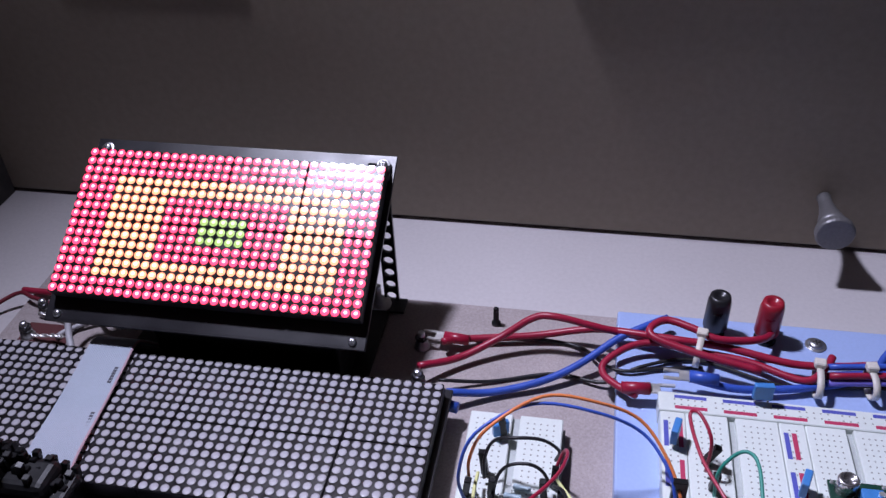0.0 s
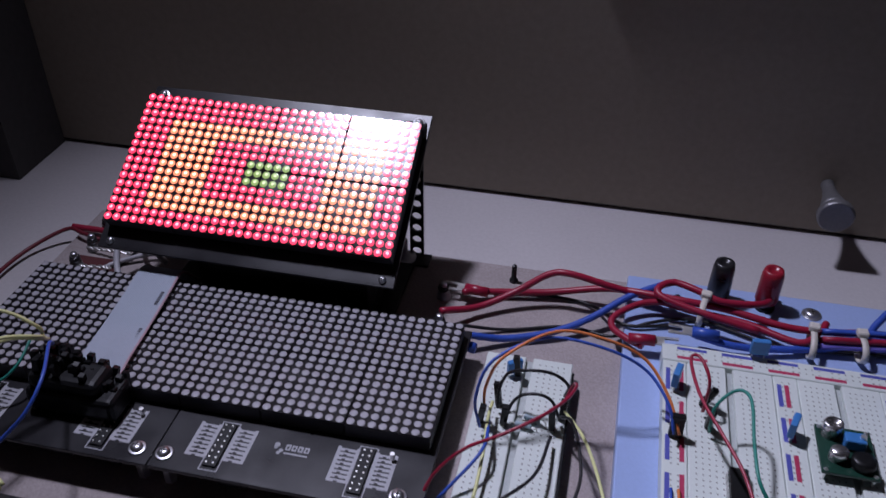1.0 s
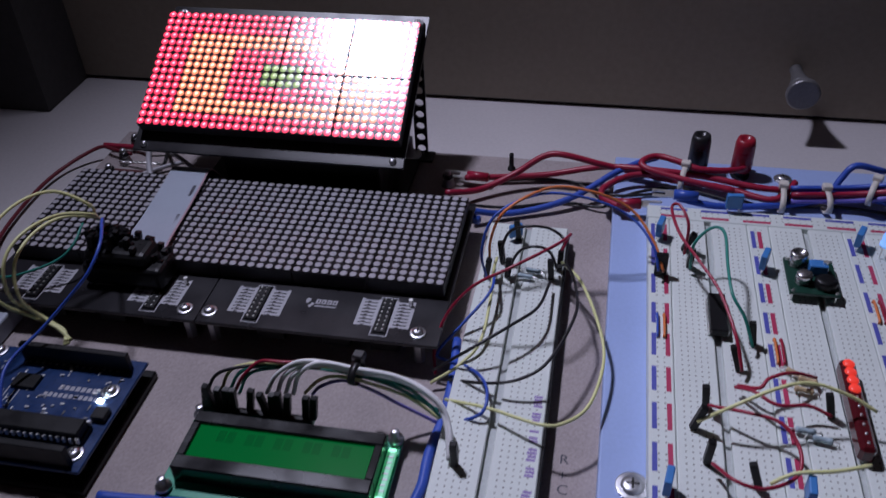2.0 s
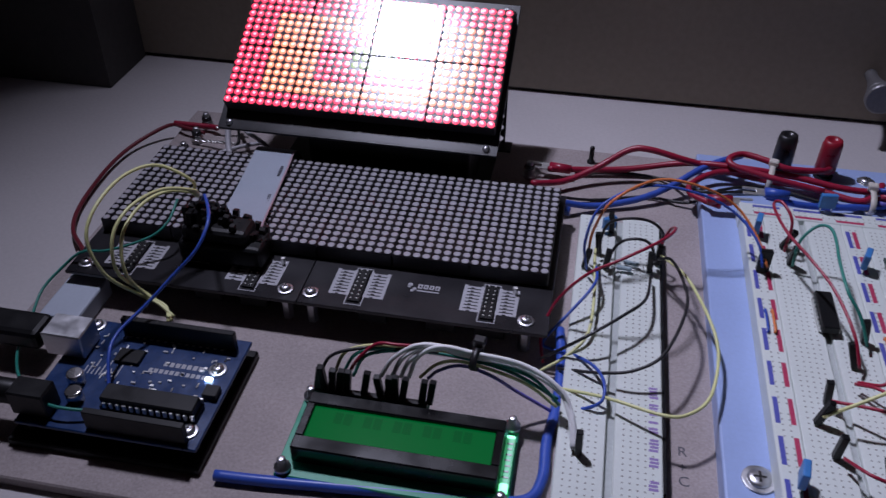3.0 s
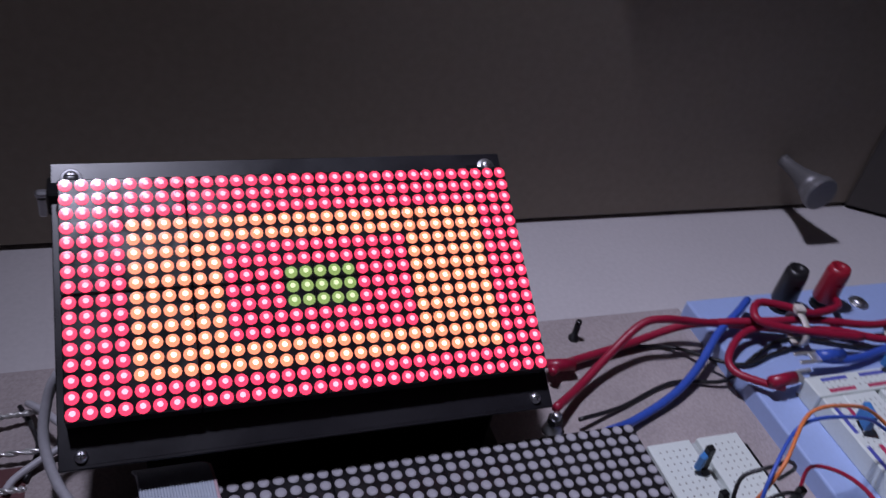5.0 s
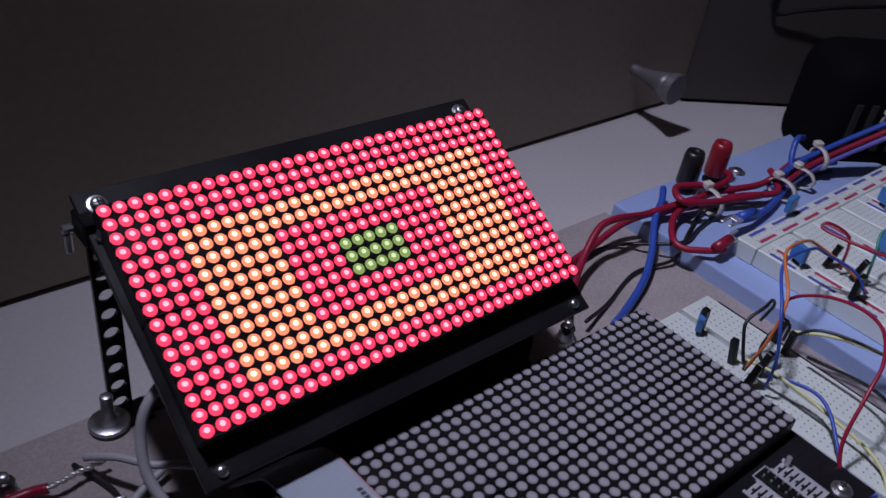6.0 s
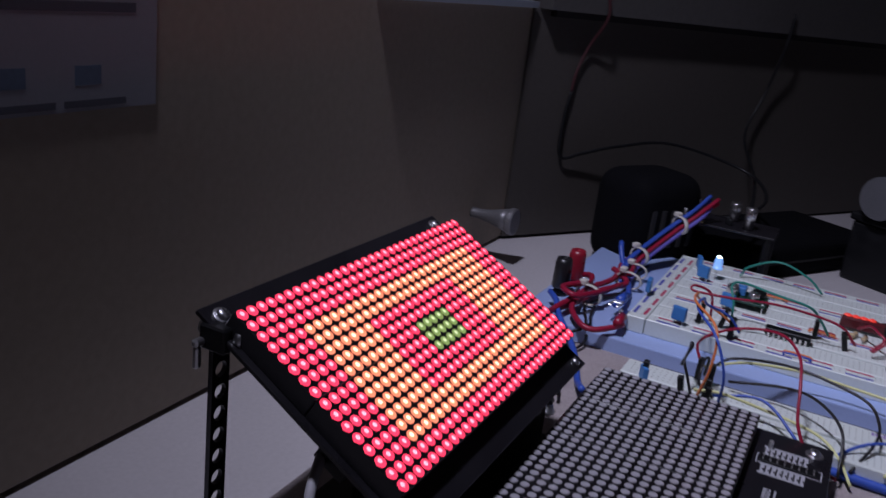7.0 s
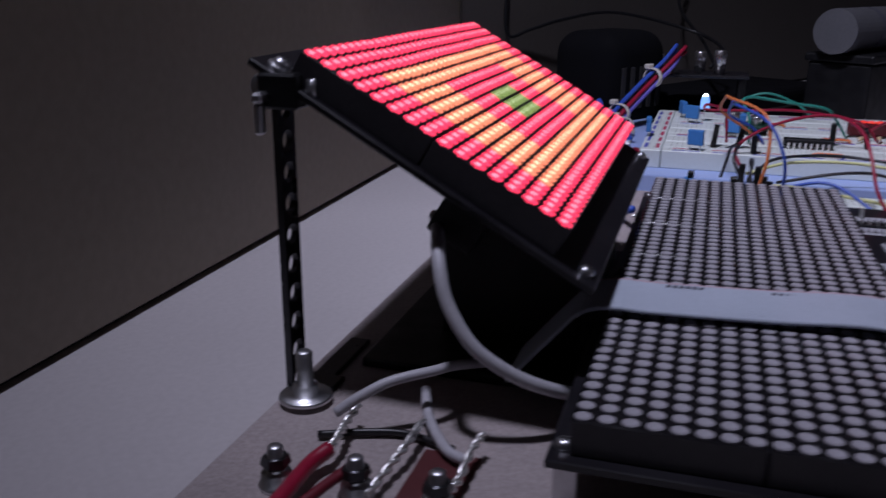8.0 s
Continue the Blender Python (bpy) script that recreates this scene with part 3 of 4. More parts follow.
chip("header_socket", uno, 18, 64, 47.3, 50.0, 9.9, 18.6)
chip("header_socket", uno, 27, 64, 1.5, 4.2, 9.9, 18.6)
bm = B()
for k in range(16):
    box(bm, 19.6 + 2.54 * k, 20.8 + 2.54 * k, 48.0, 49.2, 18.6, 18.63)
part("socket_openings", bm, M_GAP, uno)
chip_m = chip("microcontroller", uno, 28, 63, 11, 18.5, 12.0, 16.0, M_CHIP, "black chip in a socket", 0.4)
chip("chip_socket", uno, 27.5, 63.5, 10.4, 19.1, 9.9, 12.0)
for k in range(14):
    for y in (10.6, 18.9):
        bm = B()
        box(bm, 29.2 + 2.54 * k, 30.4 + 2.54 * k, y - 0.35, y + 0.35, 11.6, 14.2)
        part("chip_leg", bm, M_TIN, uno)
bm = B()
box(bm, -6.2, 9.8, 32.5, 44.5, 9.9, 20.6, 0.5)
box(bm, -6.25, -6.0, 34, 43, 11.5, 19.0, 0, 1)
part("usb_socket", bm, [M_STEEL, M_GAP], uno, "steel USB socket")
bm = B()
box(bm, -2, 12, 3, 12, 9.9, 20.5, 0.6)
cyl(bm, (-2, 7.5, 15.2), (-2.3, 7.5, 15.2), 3.1, n=16, mi=1)
part("power_jack", bm, [M_CHIP, M_GAP], uno, "black barrel jack")
for x, y in ((13, 21), (17, 13)):
    bm = B()
    lathe(bm, [(3.1, 9.9), (3.1, 14.8), (2.8, 15.3), (2.4, 15.3)], (x, y, 0), 16)
    part("capacitor", bm, M_CAN, uno, "small aluminium capacitor", True)
bm = B()
box(bm, 21, 31, 33, 40, 9.9, 11.4, 0.2)
part("interface_chip", bm, M_CHIP, uno)
chip("reset_button", uno, 61, 66.5, 22.0, 27.5, 9.9, 12.6, M_CHIP)
rng = random.Random(9)
for k in range(64):
    x, y = rng.uniform(10, 63), rng.uniform(20.5, 47)
    bm = B()
    if rng.random() < 0.6:
        box(bm, x, x + rng.uniform(0.8, 2.0), y, y + rng.uniform(0.5, 1.1), 9.9, 10.5)
    else:
        box(bm, x, x + 0.6, y, y + rng.uniform(1.2, 3.0), 9.9, 10.2)
    part("surface_part", bm, rng.choice((M_TIN, M_SILK, M_CHIP, M_CAN)), uno)
bm = B()
for k in range(7):
    box(bm, 40 + 2.3 * k, 41.7 + 2.3 * k, 35.0, 37.2, 9.92, 9.96)
for k in range(11):
    box(bm, 35.5 + 2.1 * k, 37.0 + 2.1 * k, 31.2, 33.2, 9.92, 9.96)
for k in range(14):
    box(bm, 20 + 2.9 * k, 21.5 + 2.9 * k, 46.8, 48.2, 9.92, 9.96)
for k in range(12):
    box(bm, 28 + 2.9 * k, 29.6 + 2.9 * k, 5.4, 6.8, 9.92, 9.96)
for k in range(9):
    box(bm, 12 + 1.6 * k, 12.5 + 1.6 * k, 26.0, 30.0 + 2.0 * (k % 3), 9.92, 9.96)
part("board_print", bm, M_SILK, uno, "white printed lettering as plain bars")
bm = B()
box(bm, 58.6, 61.0, 30.6, 32.2, 9.92, 11.0, 0.2)
part("power_led", bm, M_LEDWHITE, uno, "glowing blue-white LED")
for x, y in ((62.5, 7.2), (61.0, 36.8), (5.0, 50.5)):
    screw(uno, x, y, 9.92, 2.4)
plug = thing("usb_plug", -212, -71, 4.72, "black moulded USB plug pushed into the controller board", "plug")
bm = B()
box(bm, 0, 26, 0, 13, 8.5, 17.5, 2.2, 0, 2)
part("moulding", bm, M_CHIP, plug)
bm = B()
tube(bm, [(1, 6.5, 13), (-12, 8, 9), (-30, 2, -1), (-60, -20, -2.2), (-110, -60, -2.4)], 2.2)
part("cord", bm, M_BLACK, plug)
plug2 = thing("barrel_plug", -200, -104, 4.72, "black barrel plug with a bright metal sleeve", "plug")
bm = B()
lathe(bm, [(3.2, -24), (4.6, -22), (4.6, -2), (3.4, 0)], (0, 7.5, 15.2), 16, axis="Y")
for v in bm.verts:
    v.co = Vector((v.co.y - 7.5 * MM, v.co.x + 7.5 * MM, v.co.z))
bmesh.ops.recalc_face_normals(bm, faces=bm.faces[:])
part("grip", bm, M_CHIP, plug2, smooth=True)
bm = B()
tube(bm, [(1, 7.5, 15), (-14, 7, 12), (-40, 2, -1), (-90, -10, -2)], 2.0)
part("cord", bm, M_BLUE, plug2, "blue cord")
block = thing("white_terminal_plug", -199, -52, 4.72, "white plastic plug beside the controller board", "plug")
bm = B()
box(bm, 0, 17, 0, 27, 0, 9, 1.0, 0, 2)
for k in range(3):
    box(bm, 3 + k * 4.5, 5.5 + k * 4.5, 26.6, 27.1, 3, 6, 0, 1)
part("body", bm, [M_RIBBON, M_GAP], block)

# ---- character display ----
lcd = thing("character_display", -81, -105, 4.72, "green character display module in a black frame", "display")
bm = B()
box(bm, 0, 80, 0, 38, 2.6, 4.2, 0.3)
part("circuit_board", bm, M_LCDPCB, lcd, "green circuit board")
bm = B()
box(bm, 4.5, 75.5, 6.0, 12.0, 4.2, 12.2, 0.5)
box(bm, 4.5, 75.5, 26.5, 32.0, 4.2, 12.2, 0.5)
box(bm, 4.5, 7.5, 11.8, 26.7, 4.2, 12.15, 0.4)
box(bm, 72.5, 75.5, 11.8, 26.7, 4.2, 12.15, 0.4)
part("bezel", bm, M_BEZEL, lcd, "glossy black metal frame")
part("screen", box(B(), 7.4, 72.6, 11.9, 26.6, 9.5, 10.8), M_LCD, lcd, "glowing green screen with faint dark cells")
for k in range(16):
    bm = B()
    box(bm, 12.0 + k * 3.55, 14.9 + k * 3.55, 19.9, 24.9, 10.8, 10.85)
    if k % 3:
        part("character_cell", bm, glow("dark_cell", (0.0, 0.04, 0.01), (0.0, 0.5, 0.11), 0.112, 0.1) if k == 1 else bpy.data.materials["dark_cell"], lcd)
    else:
        bm.free()
bm = B()
box(bm, 76.0, 79.3, 8, 30, 4.2, 6.4, 0.5)
part("backlight", bm, M_BACKLIGHT, lcd, "clear green-white backlight strip")
for y0, y1 in ((6.6, 9.6), (28.6, 30.2)):
    part("backlight_end", box(B(), 76.2, 79.1, y0, y1, 4.22, 6.6, 0.5, 0, 2), M_BACKLIGHT_END, lcd, "glowing green end of the backlight")
bm = B()
for k in range(7):
    box(bm, 76.3 + 0.25 * (k % 3), 78.9 - 0.3 * (k % 2), 11.5 + 2.4 * k, 12.3 + 2.4 * k, 6.4, 6.62, 0.08)
part("backlight_ridge", bm, M_WHITE, lcd)
for x, y in ((2.6, 2.6), (2.6, 35.4), (77.4, 35.4), (77.4, 2.6)):
    bm = B()
    lathe(bm, [(2.4, 0.02), (2.4, 2.6)], (x, y, 0), 6)
    part("standoff", bm, M_STEEL, lcd)
    bm = B()
    lathe(bm, [(2.9, 4.2), (2.9, 6.0), (1.5, 6.2), (1.5, 9.6), (1.1, 9.9)], (x, y, 0), 12)
    part("bolt", bm, M_STEEL, lcd, "bright bolt and nut", True)
chip("pin_header", lcd, 4.0, 46, 35.0, 37.6, 4.2, 9.6)


# ---- jumper plugs: black crimp housings ----
def jumper_plug(x, y, z, lean=(0, 0), n=1):
    ob = thing("jumper_plug", x, y, z, "black jumper plug pushed into a contact row", "plug", "jumper plugs")
    ob.matrix_basis = pose(x * MM, y * MM, z * MM, lean[0], lean[1], 0)
    bm = B()
    box(bm, -1.25 * n, 1.25 * n, -1.25, 1.25, 0.3, 11.0, 0.25)
    part("housing", bm, M_CHIP, ob)
    bm = B()
    box(bm, -0.35, 0.35, -0.35, 0.35, -2.6, 0.4)
    part("pin", bm, M_TIN, ob)
    return ob


rng = random.Random(2)
BB1, BB2 = 13.3, 21.2
for x, y in ((16, 22), (22, 32), (25, 23), (44, 24), (47, 30), (27, 50), (20, -80)):
    jumper_plug(x, y, BB1, (rng.uniform(-9, 9), rng.uniform(-9, 9)))
jumper_plug(89, 24, BB2, (0, 0), 2)
for x, y in ((99, 42), (101, 31), (123, -13), (117, -28), (104, -48), (99, -58), (103, -72), (119, -80), (146, -46)):
    jumper_plug(x, y, BB2, (rng.uniform(-14, 14), rng.uniform(-20, 20)))
for x in (-76, -73.2, -70.4, -67.6, -64.8, -58.5, -52, -49.4, -46.8, -44.2, -37, -34.2):
    jumper_plug(x, -68.7, 14.3, (rng.uniform(-8, 4), rng.uniform(-9, 9)))
# the crowded block of plugs on the flat panel's header
for i in range(13):
    for row in (-1, 0, 1, 2):
        rise = 7.0 * math.sin(math.pi * (i + 2.5) / 16) - 0.8 * i
        jumper_plug(-150.5 + 2.7 * i + rng.uniform(-0.9, 0.9), -8.0 + row * 2.7, 27.5 + rise + rng.uniform(-1.6, 1.0), (rng.uniform(-20, 4), rng.uniform(-16, 14)))
cap = thing("ribbon_plug", -136, -4, 27.0, "black ribbon plug block on the flat panel", "plug")
bm = B()
box(bm, -17, 20, -12, 3.5, -7.4, 3.5, 2.6, 0, 3)
box(bm, -15.5, 14, -10.5, 4.0, 2.5, 9.5, 3.2, 0, 3)
part("body", bm, M_CHIP, cap)

# ---- ribbon cable over the flat panels ----
ribbon = thing("ribbon_cable", -131.5, 0, 0, "flat grey ribbon cable lying across the flat panel", "ribbon cable")
line = smooth_line([(0, 84, 8), (0, 74, 20), (0, 66, 27.6), (0, 54, 28.0), (0, 30, 27.9), (0, 6, 28.4), (0, -6, 25), (0, -14, 19.6)], 5)
N_W = 26
for k in range(N_W):
    bm = B()
    x = -9.4 + 18.8 * k / (N_W - 1)
    tube(bm, [(x - 0.095 * q.y, q.y, q.z + 0.28) for q in line[::3]], 0.56, 8, 0, 3)
    part("conductor", bm, M_RIBBON_RED if k == N_W - 1 else M_RIBBON, ribbon)
bm = B()
for k in range(13):
    box(bm, 5.4 - 0.14 * k, 6.8 - 0.14 * k, 8 + k * 1.5, 9.0 + k * 1.5, 28.75, 28.87)
    if k < 6:
        box(bm, 2.2 - 0.14 * k, 3.6 - 0.14 * k, 42 + k * 1.5, 43.0 + k * 1.5, 28.85, 28.97)
part("print", bm, M_INK, ribbon, "dark printed marking as bars")

# ---- parts on the breadboards ----
ic = thing("logic_chip", 110.5, -1, BB2, "black dual-in-line chip on the breadboard array", "chip")
chip("body", ic, -3.2, 3.2, -11, 11, 1.2, 4.6, M_CHIP, "", 0.4)
for k in range(8):
    for s in (-1, 1):
        bm = B()
        box(bm, s * 3.8 - 0.25, s * 3.8 + 0.25, -9.4 + 2.54 * k, -8.4 + 2.54 * k, 0.02, 3.0)
        part("leg", bm, M_TIN, ic)
bar = thing("led_bar", 153.3, -44, BB2, "red bar-graph display with the upper segments lit", "LED bar")
chip("case", bar, -2.7, 2.7, -21, 21, 0.6, 7.4, M_REDDIM, "dark red case", 1.2)
for k in range(10):
    lit_k = k >= 6
    bm = B()
    if lit_k:
        lathe(bm, [(2.1, 7.3), (1.9, 7.9), (1.0, 8.3)], (0, -18 + 4.0 * k, 0), 14)
    else:
        # glints on the unlit part, put in as small bright tin studs
        lathe(bm, [(0.6, 7.3), (0.5, 7.7)], (0, -18 + 4.0 * k, 0), 8)
    part("segment", bm, M_REDLED if lit_k else M_TIN, bar, "glowing red segment" if lit_k else "", True)
module = thing("converter_module", 138.8, 14.5, BB2, "small green converter board with coil, can and blue trimmer", "circuit board")
module.scale = (0.9, 0.82, 0.85)
chip("circuit_board", module, 0, 21.5, 0, 27.5, 4.0, 5.6, M_MODPCB, "dark green board")
bm = B()
lathe(bm, [(4.0, 5.6), (4.0, 12.4), (3.6, 13.0), (2.6, 13.0), (2.3, 12.0)], (5.5, 22.5, 0), 20)
part("can", bm, M_CAN, module, "aluminium capacitor can", True)
bm = B()
lathe(bm, [(3.6, 5.6), (3.6, 10.4), (3.2, 11.0)], (6.5, 8.5, 0), 18)
part("can", bm, M_CAN, module, "aluminium capacitor can", True)
bm = B()
box(bm, 9.5, 17.5, 14.5, 20.5, 5.6, 11.0, 0.4)
part("trimmer", bm, M_JUMPER, module, "blue trimmer")
bm = B()
cyl(bm, (16.2, 17.5, 11.0), (16.2, 17.5, 12.2), 1.2, n=12)
part("trimmer_screw", bm, M_TIN, module)
bm = B()
lathe(bm, [(4.6, 5.6), (4.9, 6.4), (4.9, 9.2), (4.2, 10.2), (2.0, 10.3)], (15.5, 6.5, 0), 20)
part("coil", bm, M_CHIP, module, "black coil", True)
for x, y in ((1.5, 1.5), (20, 1.5), (20, 26), (1.5, 26)):
    bm = B()
    box(bm, x - 0.4, x + 0.4, y - 0.4, y + 0.4, 0.02, 4.1)
    part("pin", bm, M_TIN, module)
    bm = B()
    lathe(bm, [(1.0, 5.6), (0.4, 6.4)], (x, y, 0), 10)
    part("solder", bm, M_TIN, module)


def disc_part(x, y, z, rz=0, material=None):
    """A blue box capacitor on two bent legs."""
    ob = thing("film_capacitor", x, y, z, "small blue box capacitor on two thin legs", "capacitor", "blue capacitors", rz)
    bm = B()
    box(bm, -3.7, 3.7, -1.3, 1.3, 2.4, 9.6, 0.5, 0, 2)
    part("body", bm, material or M_JUMPER, ob)
    for s in (-1, 1):
        bm = B()
        box(bm, s * 2.5 - 0.25, s * 2.5 + 0.25, -0.25, 0.25, 0.02, 2.5)
        part("leg", bm, M_TIN, ob)


for x, y, rz in ((89, 50, 75), (122, 74, 5), (131, 33, 70), (172, 54, 65), (90, -86, 80), (133, -83, 85), (190, 60, 20)):
    disc_part(x, y, BB2, rz)
pot = thing("film_capacitor", 25.5, 50, BB1, "small blue box capacitor on two thin legs", "capacitor", "blue capacitors", 30)
part("body", box(B(), -3.2, 3.2, -1.2, 1.2, 1.8, 8.2, 0.4), M_JUMPER, pot)
part("leg", box(B(), -0.3, 0.3, -0.3, 0.3, 0.02, 1.9), M_TIN, pot)


def resistor(x, y, z, rz, body):
    ob = thing("resistor", x, y, z, "small banded resistor bridging contact rows", "resistor", "resistors", rz)
    bm = B()
    lathe(bm, [(0.9, -3.2), (1.25, -2.6), (1.0, -1.8), (1.0, 1.8), (1.25, 2.6), (0.9, 3.2)], (0, 0, 2.0), 12, axis="Y")
    part("body", bm, body, ob, smooth=True)
    bm = B()
    tube(bm, [(0, -5.5, 0.1), (0, -5.2, 1.9), (0, -3.0, 2.0)], 0.25, 6)
    tube(bm, [(0, 5.5, 0.1), (0, 5.2, 1.9), (0, 3.0, 2.0)], 0.25, 6)
    part("lead", bm, M_TIN, ob)


M_RES = mat("pale_blue_resistor", (0.35, 0.45, 0.5), 0.4)
M_RESTAN = mat("tan_resistor", (0.5, 0.38, 0.22), 0.45)
for x, y, rz in ((136, -28, 60), (140, -31, 75), (138, -36, 80), (136, -55, 85), (141, -58, 80), (33, 22, 85), (36, 26, 80)):
    resistor(x, y, BB2 if x > 60 else BB1, rz, M_RES if y < -40 or x < 60 else M_RESTAN)
lamp_led = thing("blue_led", 181, 48, BB2, "glowing blue-white round LED on two legs", "LED")
bm = B()
lathe(bm, [(2.9, 7.0), (2.9, 8.0), (2.5, 8.1), (2.5, 11.5), (2.0, 13.4), (1.0, 14.4), (0.2, 14.7)], (0, 0, 0), 18)
part("lens", bm, M_LEDBLUE, lamp_led, smooth=True)
bm = B()
lathe(bm, [(1.1, 12.6), (1.5, 13.6), (1.1, 14.7), (0.2, 15.1)], (0, 0, 0), 12)
part("hot_tip", bm, M_LEDWHITE, lamp_led, smooth=True)
for s in (-1.2, 1.2):
    part("leg", box(B(), s - 0.25, s + 0.25, -0.25, 0.25, 0.02, 7.1), M_TIN, lamp_led)
for x, y, m_, nm in ((87.7, -14, M_BLUE, "blue"), (90.3, -14, M_ORANGE, "orange"), (131.0, -22, M_ORANGE, "orange"), (133.4, -22, M_RED, "red"), (171.6, 6, M_ORANGE, "orange"), (173.8, 6, M_RED, "red")):
    tagged(mesh("wire_link", tube(B(), [(x, y, BB2 + 0.1), (x, y + 0.7, BB2 + 1.3), (x, y + 11.3, BB2 + 1.3), (x, y + 12, BB2 + 0.1)], 0.55, 6), m_, smooth=True),
           "short " + nm + " wire link bridging the bus strip", "wire", "wire links")

# ---- cable ties, lugs, terminals ----
def cable_tie(x, y, z, rz, material, ry=6.0, rz_h=4.2):
    ob = thing("cable_tie", x, y, z, "cable tie cinched round the cables" if material is M_BLACK else "pale nylon cable tie cinched round the power cables", "cable tie", "cable ties", rz)
    bm = B()
    n, w_ = 20, 1.3
    rings = []
    for r in (1.0, 1.16):
        for s in (-w_, w_):
            rings.append([bm.verts.new(V(s, ry * r * math.cos(2 * math.pi * i / n), rz_h * r * math.sin(2 * math.pi * i / n))) for i in range(n)])
    a, b, c, d = rings
    for i in range(n):
        j = (i + 1) % n
        bm.faces.new((a[i], a[j], b[j], b[i]))
        bm.faces.new((c[i], d[i], d[j], c[j]))
        bm.faces.new((a[i], c[i], c[j], a[j]))
        bm.faces.new((b[i], b[j], d[j], d[i]))
    bmesh.ops.recalc_face_normals(bm, faces=bm.faces[:])
    part("band", bm, material, ob, smooth=True)
    bm = B()
    box(bm, -2.2, 2.2, ry * 0.3, ry * 0.3 + 4.0, rz_h * 0.95, rz_h * 0.95 + 3.0, 0.5)
    part("head", bm, material, ob)


cable_tie(101, 101, 19.5, -12, M_NYLON, 7.0, 5.2)
cable_tie(146, 91, 18.5, -5, M_NYLON, 7.0, 4.6)
cable_tie(166, 92, 18.5, 4, M_NYLON, 6.0, 4.4)
cable_tie(186, 96, 22.5, -25, M_NYLON, 6.0, 5.0)
cable_tie(213, 80, 41.0, -40, M_NYLON, 6.0, 5.0)
cable_tie(-19, -59, 31, -8, M_BLACK, 4.6, 3.6)


def spade_lug(x, y, z, rz, sleeve, label):
    ob = thing("spade_lug", x, y, z, label, "cable lug", "cable lugs", rz)
    bm = B()
    box(bm, 8, 12, -2.6, 2.6, -0.5, 0.5, 0.2)
    box(bm, 11.5, 18, -2.9, -1.3, -0.45, 0.45, 0.2)
    box(bm, 11.5, 18, 1.3, 2.9, -0.45, 0.45, 0.2)
    part("fork", bm, M_TIN, ob, "bright forked tongue")
    bm = B()
    cyl(bm, (-3, 0, 0), (8, 0, 0), 2.3, 2.5, n=14)
    part("sleeve", bm, sleeve, ob, smooth=True)


spade_lug(104, 82.5, 22.6, 178, M_BLUE, "blue crimped spade lug beside the bundle")
spade_lug(73, 76, 20.0, 4, M_RED, "red crimped lug at the plate edge")
spade_lug(2, 104, 10.5, 176, M_RED, "red crimped lug on the panel terminal")
spade_lug(4, 62, 14.0, 168, M_BLUE, "blue crimped lug on the panel terminal")


def terminal_bolt(x, y, label):
    ob = thing("terminal_bolt", x, y, 4.72, label, "bolt", "terminal bolts")
    bm = B()
    lathe(bm, [(3.6, 0), (3.6, 0.8), (3.0, 0.9), (3.0, 3.2), (1.6, 3.4), (1.6, 8.4), (1.2, 8.8)], (0, 0, 0), 12)
    part("bolt", bm, M_STEEL, ob, smooth=True)
    bm = B()
    lathe(bm, [(2.6, 4.4), (3.0, 5.0), (2.6, 6.6)], (0, 0, 0), 6)
    part("nut", bm, M_DARKSTEEL, ob)


for x, y in ((-16, 103), (-13, 80), (-199, 117), (-198, 101), (-198, 85)):
    terminal_bolt(x, y, "zinc terminal bolt with nut and lead")
foil = thing("copper_tag", -190, 88, 4.72, "dark red tape patch on the baseboard", "tape")
part("tape", box(B(), -12, 12, -6, 6, 0.01, 0.35, 0.1), mat("dark_red_tape", (0.09, 0.02, 0.022), 0.5), foil)

# ---- far end of the station ----
power = thing("power_module", 234, 60, 0, "dark power board with upright capacitors and a cable bundle", "circuit board")
chip("circuit_board", power, -4, 30, -36, 44, 40, 41.6, M_PCB, "dark board")
for x, y in ((0, -32), (26, -32), (0, 40), (26, 40)):
    bm = B()
    cyl(bm, (x, y, 0.1), (x, y, 40), 2.4, n=8)
    part("post", bm, M_CHIP, power)
for x, y, h in ((6, 32, 14), (6, -18, 14), (20, 20, 10), (22, -6, 12)):
    bm = B()
    lathe(bm, [(3.6, 41.6), (3.6, 41.6 + h), (3.2, 42.2 + h), (2.6, 42.2 + h)], (x, y, 0), 16)
    part("capacitor", bm, M_CAN, power, "upright aluminium capacitor", True)
for k in range(9):
    rk = random.Random(k)
    bm = B()
    x, y = rk.uniform(0, 24), rk.uniform(-12, 28)
    box(bm, x, x + 4, y, y + 3, 41.6, 44 + rk.uniform(0, 4), 0.3)
    part("board_part", bm, rk.choice((M_CHIP, M_TIN, M_RESTAN)), power)
M_MATT = mat("matt_black", (0.004, 0.004, 0.005), 0.9)
M_MATT.node_tree.nodes["Principled BSDF"].inputs["Specular IOR Level"].default_value = 0.08
dark_case = tagged(new("black_case"), "matt black rounded equipment case near the panel wall", "case")
dark_case.matrix_basis = pose(TURN_X * MM, TURN_Y * MM, 0, 0, 0, -31)
bm = B()
box(bm, 34, 96, -92, -40, 0.1, 67, 15, 0, 5)
part("shell", bm, M_MATT, dark_case, smooth=True)
bm = B()
for k in range(5):
    box(bm, 44 + k * 9, 48 + k * 9, -92.6, -91.8, 20, 46, 0.2)
part("vent", bm, M_GAP, dark_case)
flat_case = tagged(new("flat_black_case"), "low matt black case lying behind the power board", "case")
flat_case.matrix_basis = pose(TURN_X * MM, TURN_Y * MM, 0, 0, 0, -31)
bm = B()
box(bm, 112, 262, -120, -42, 0.1, 24, 5, 0, 3)
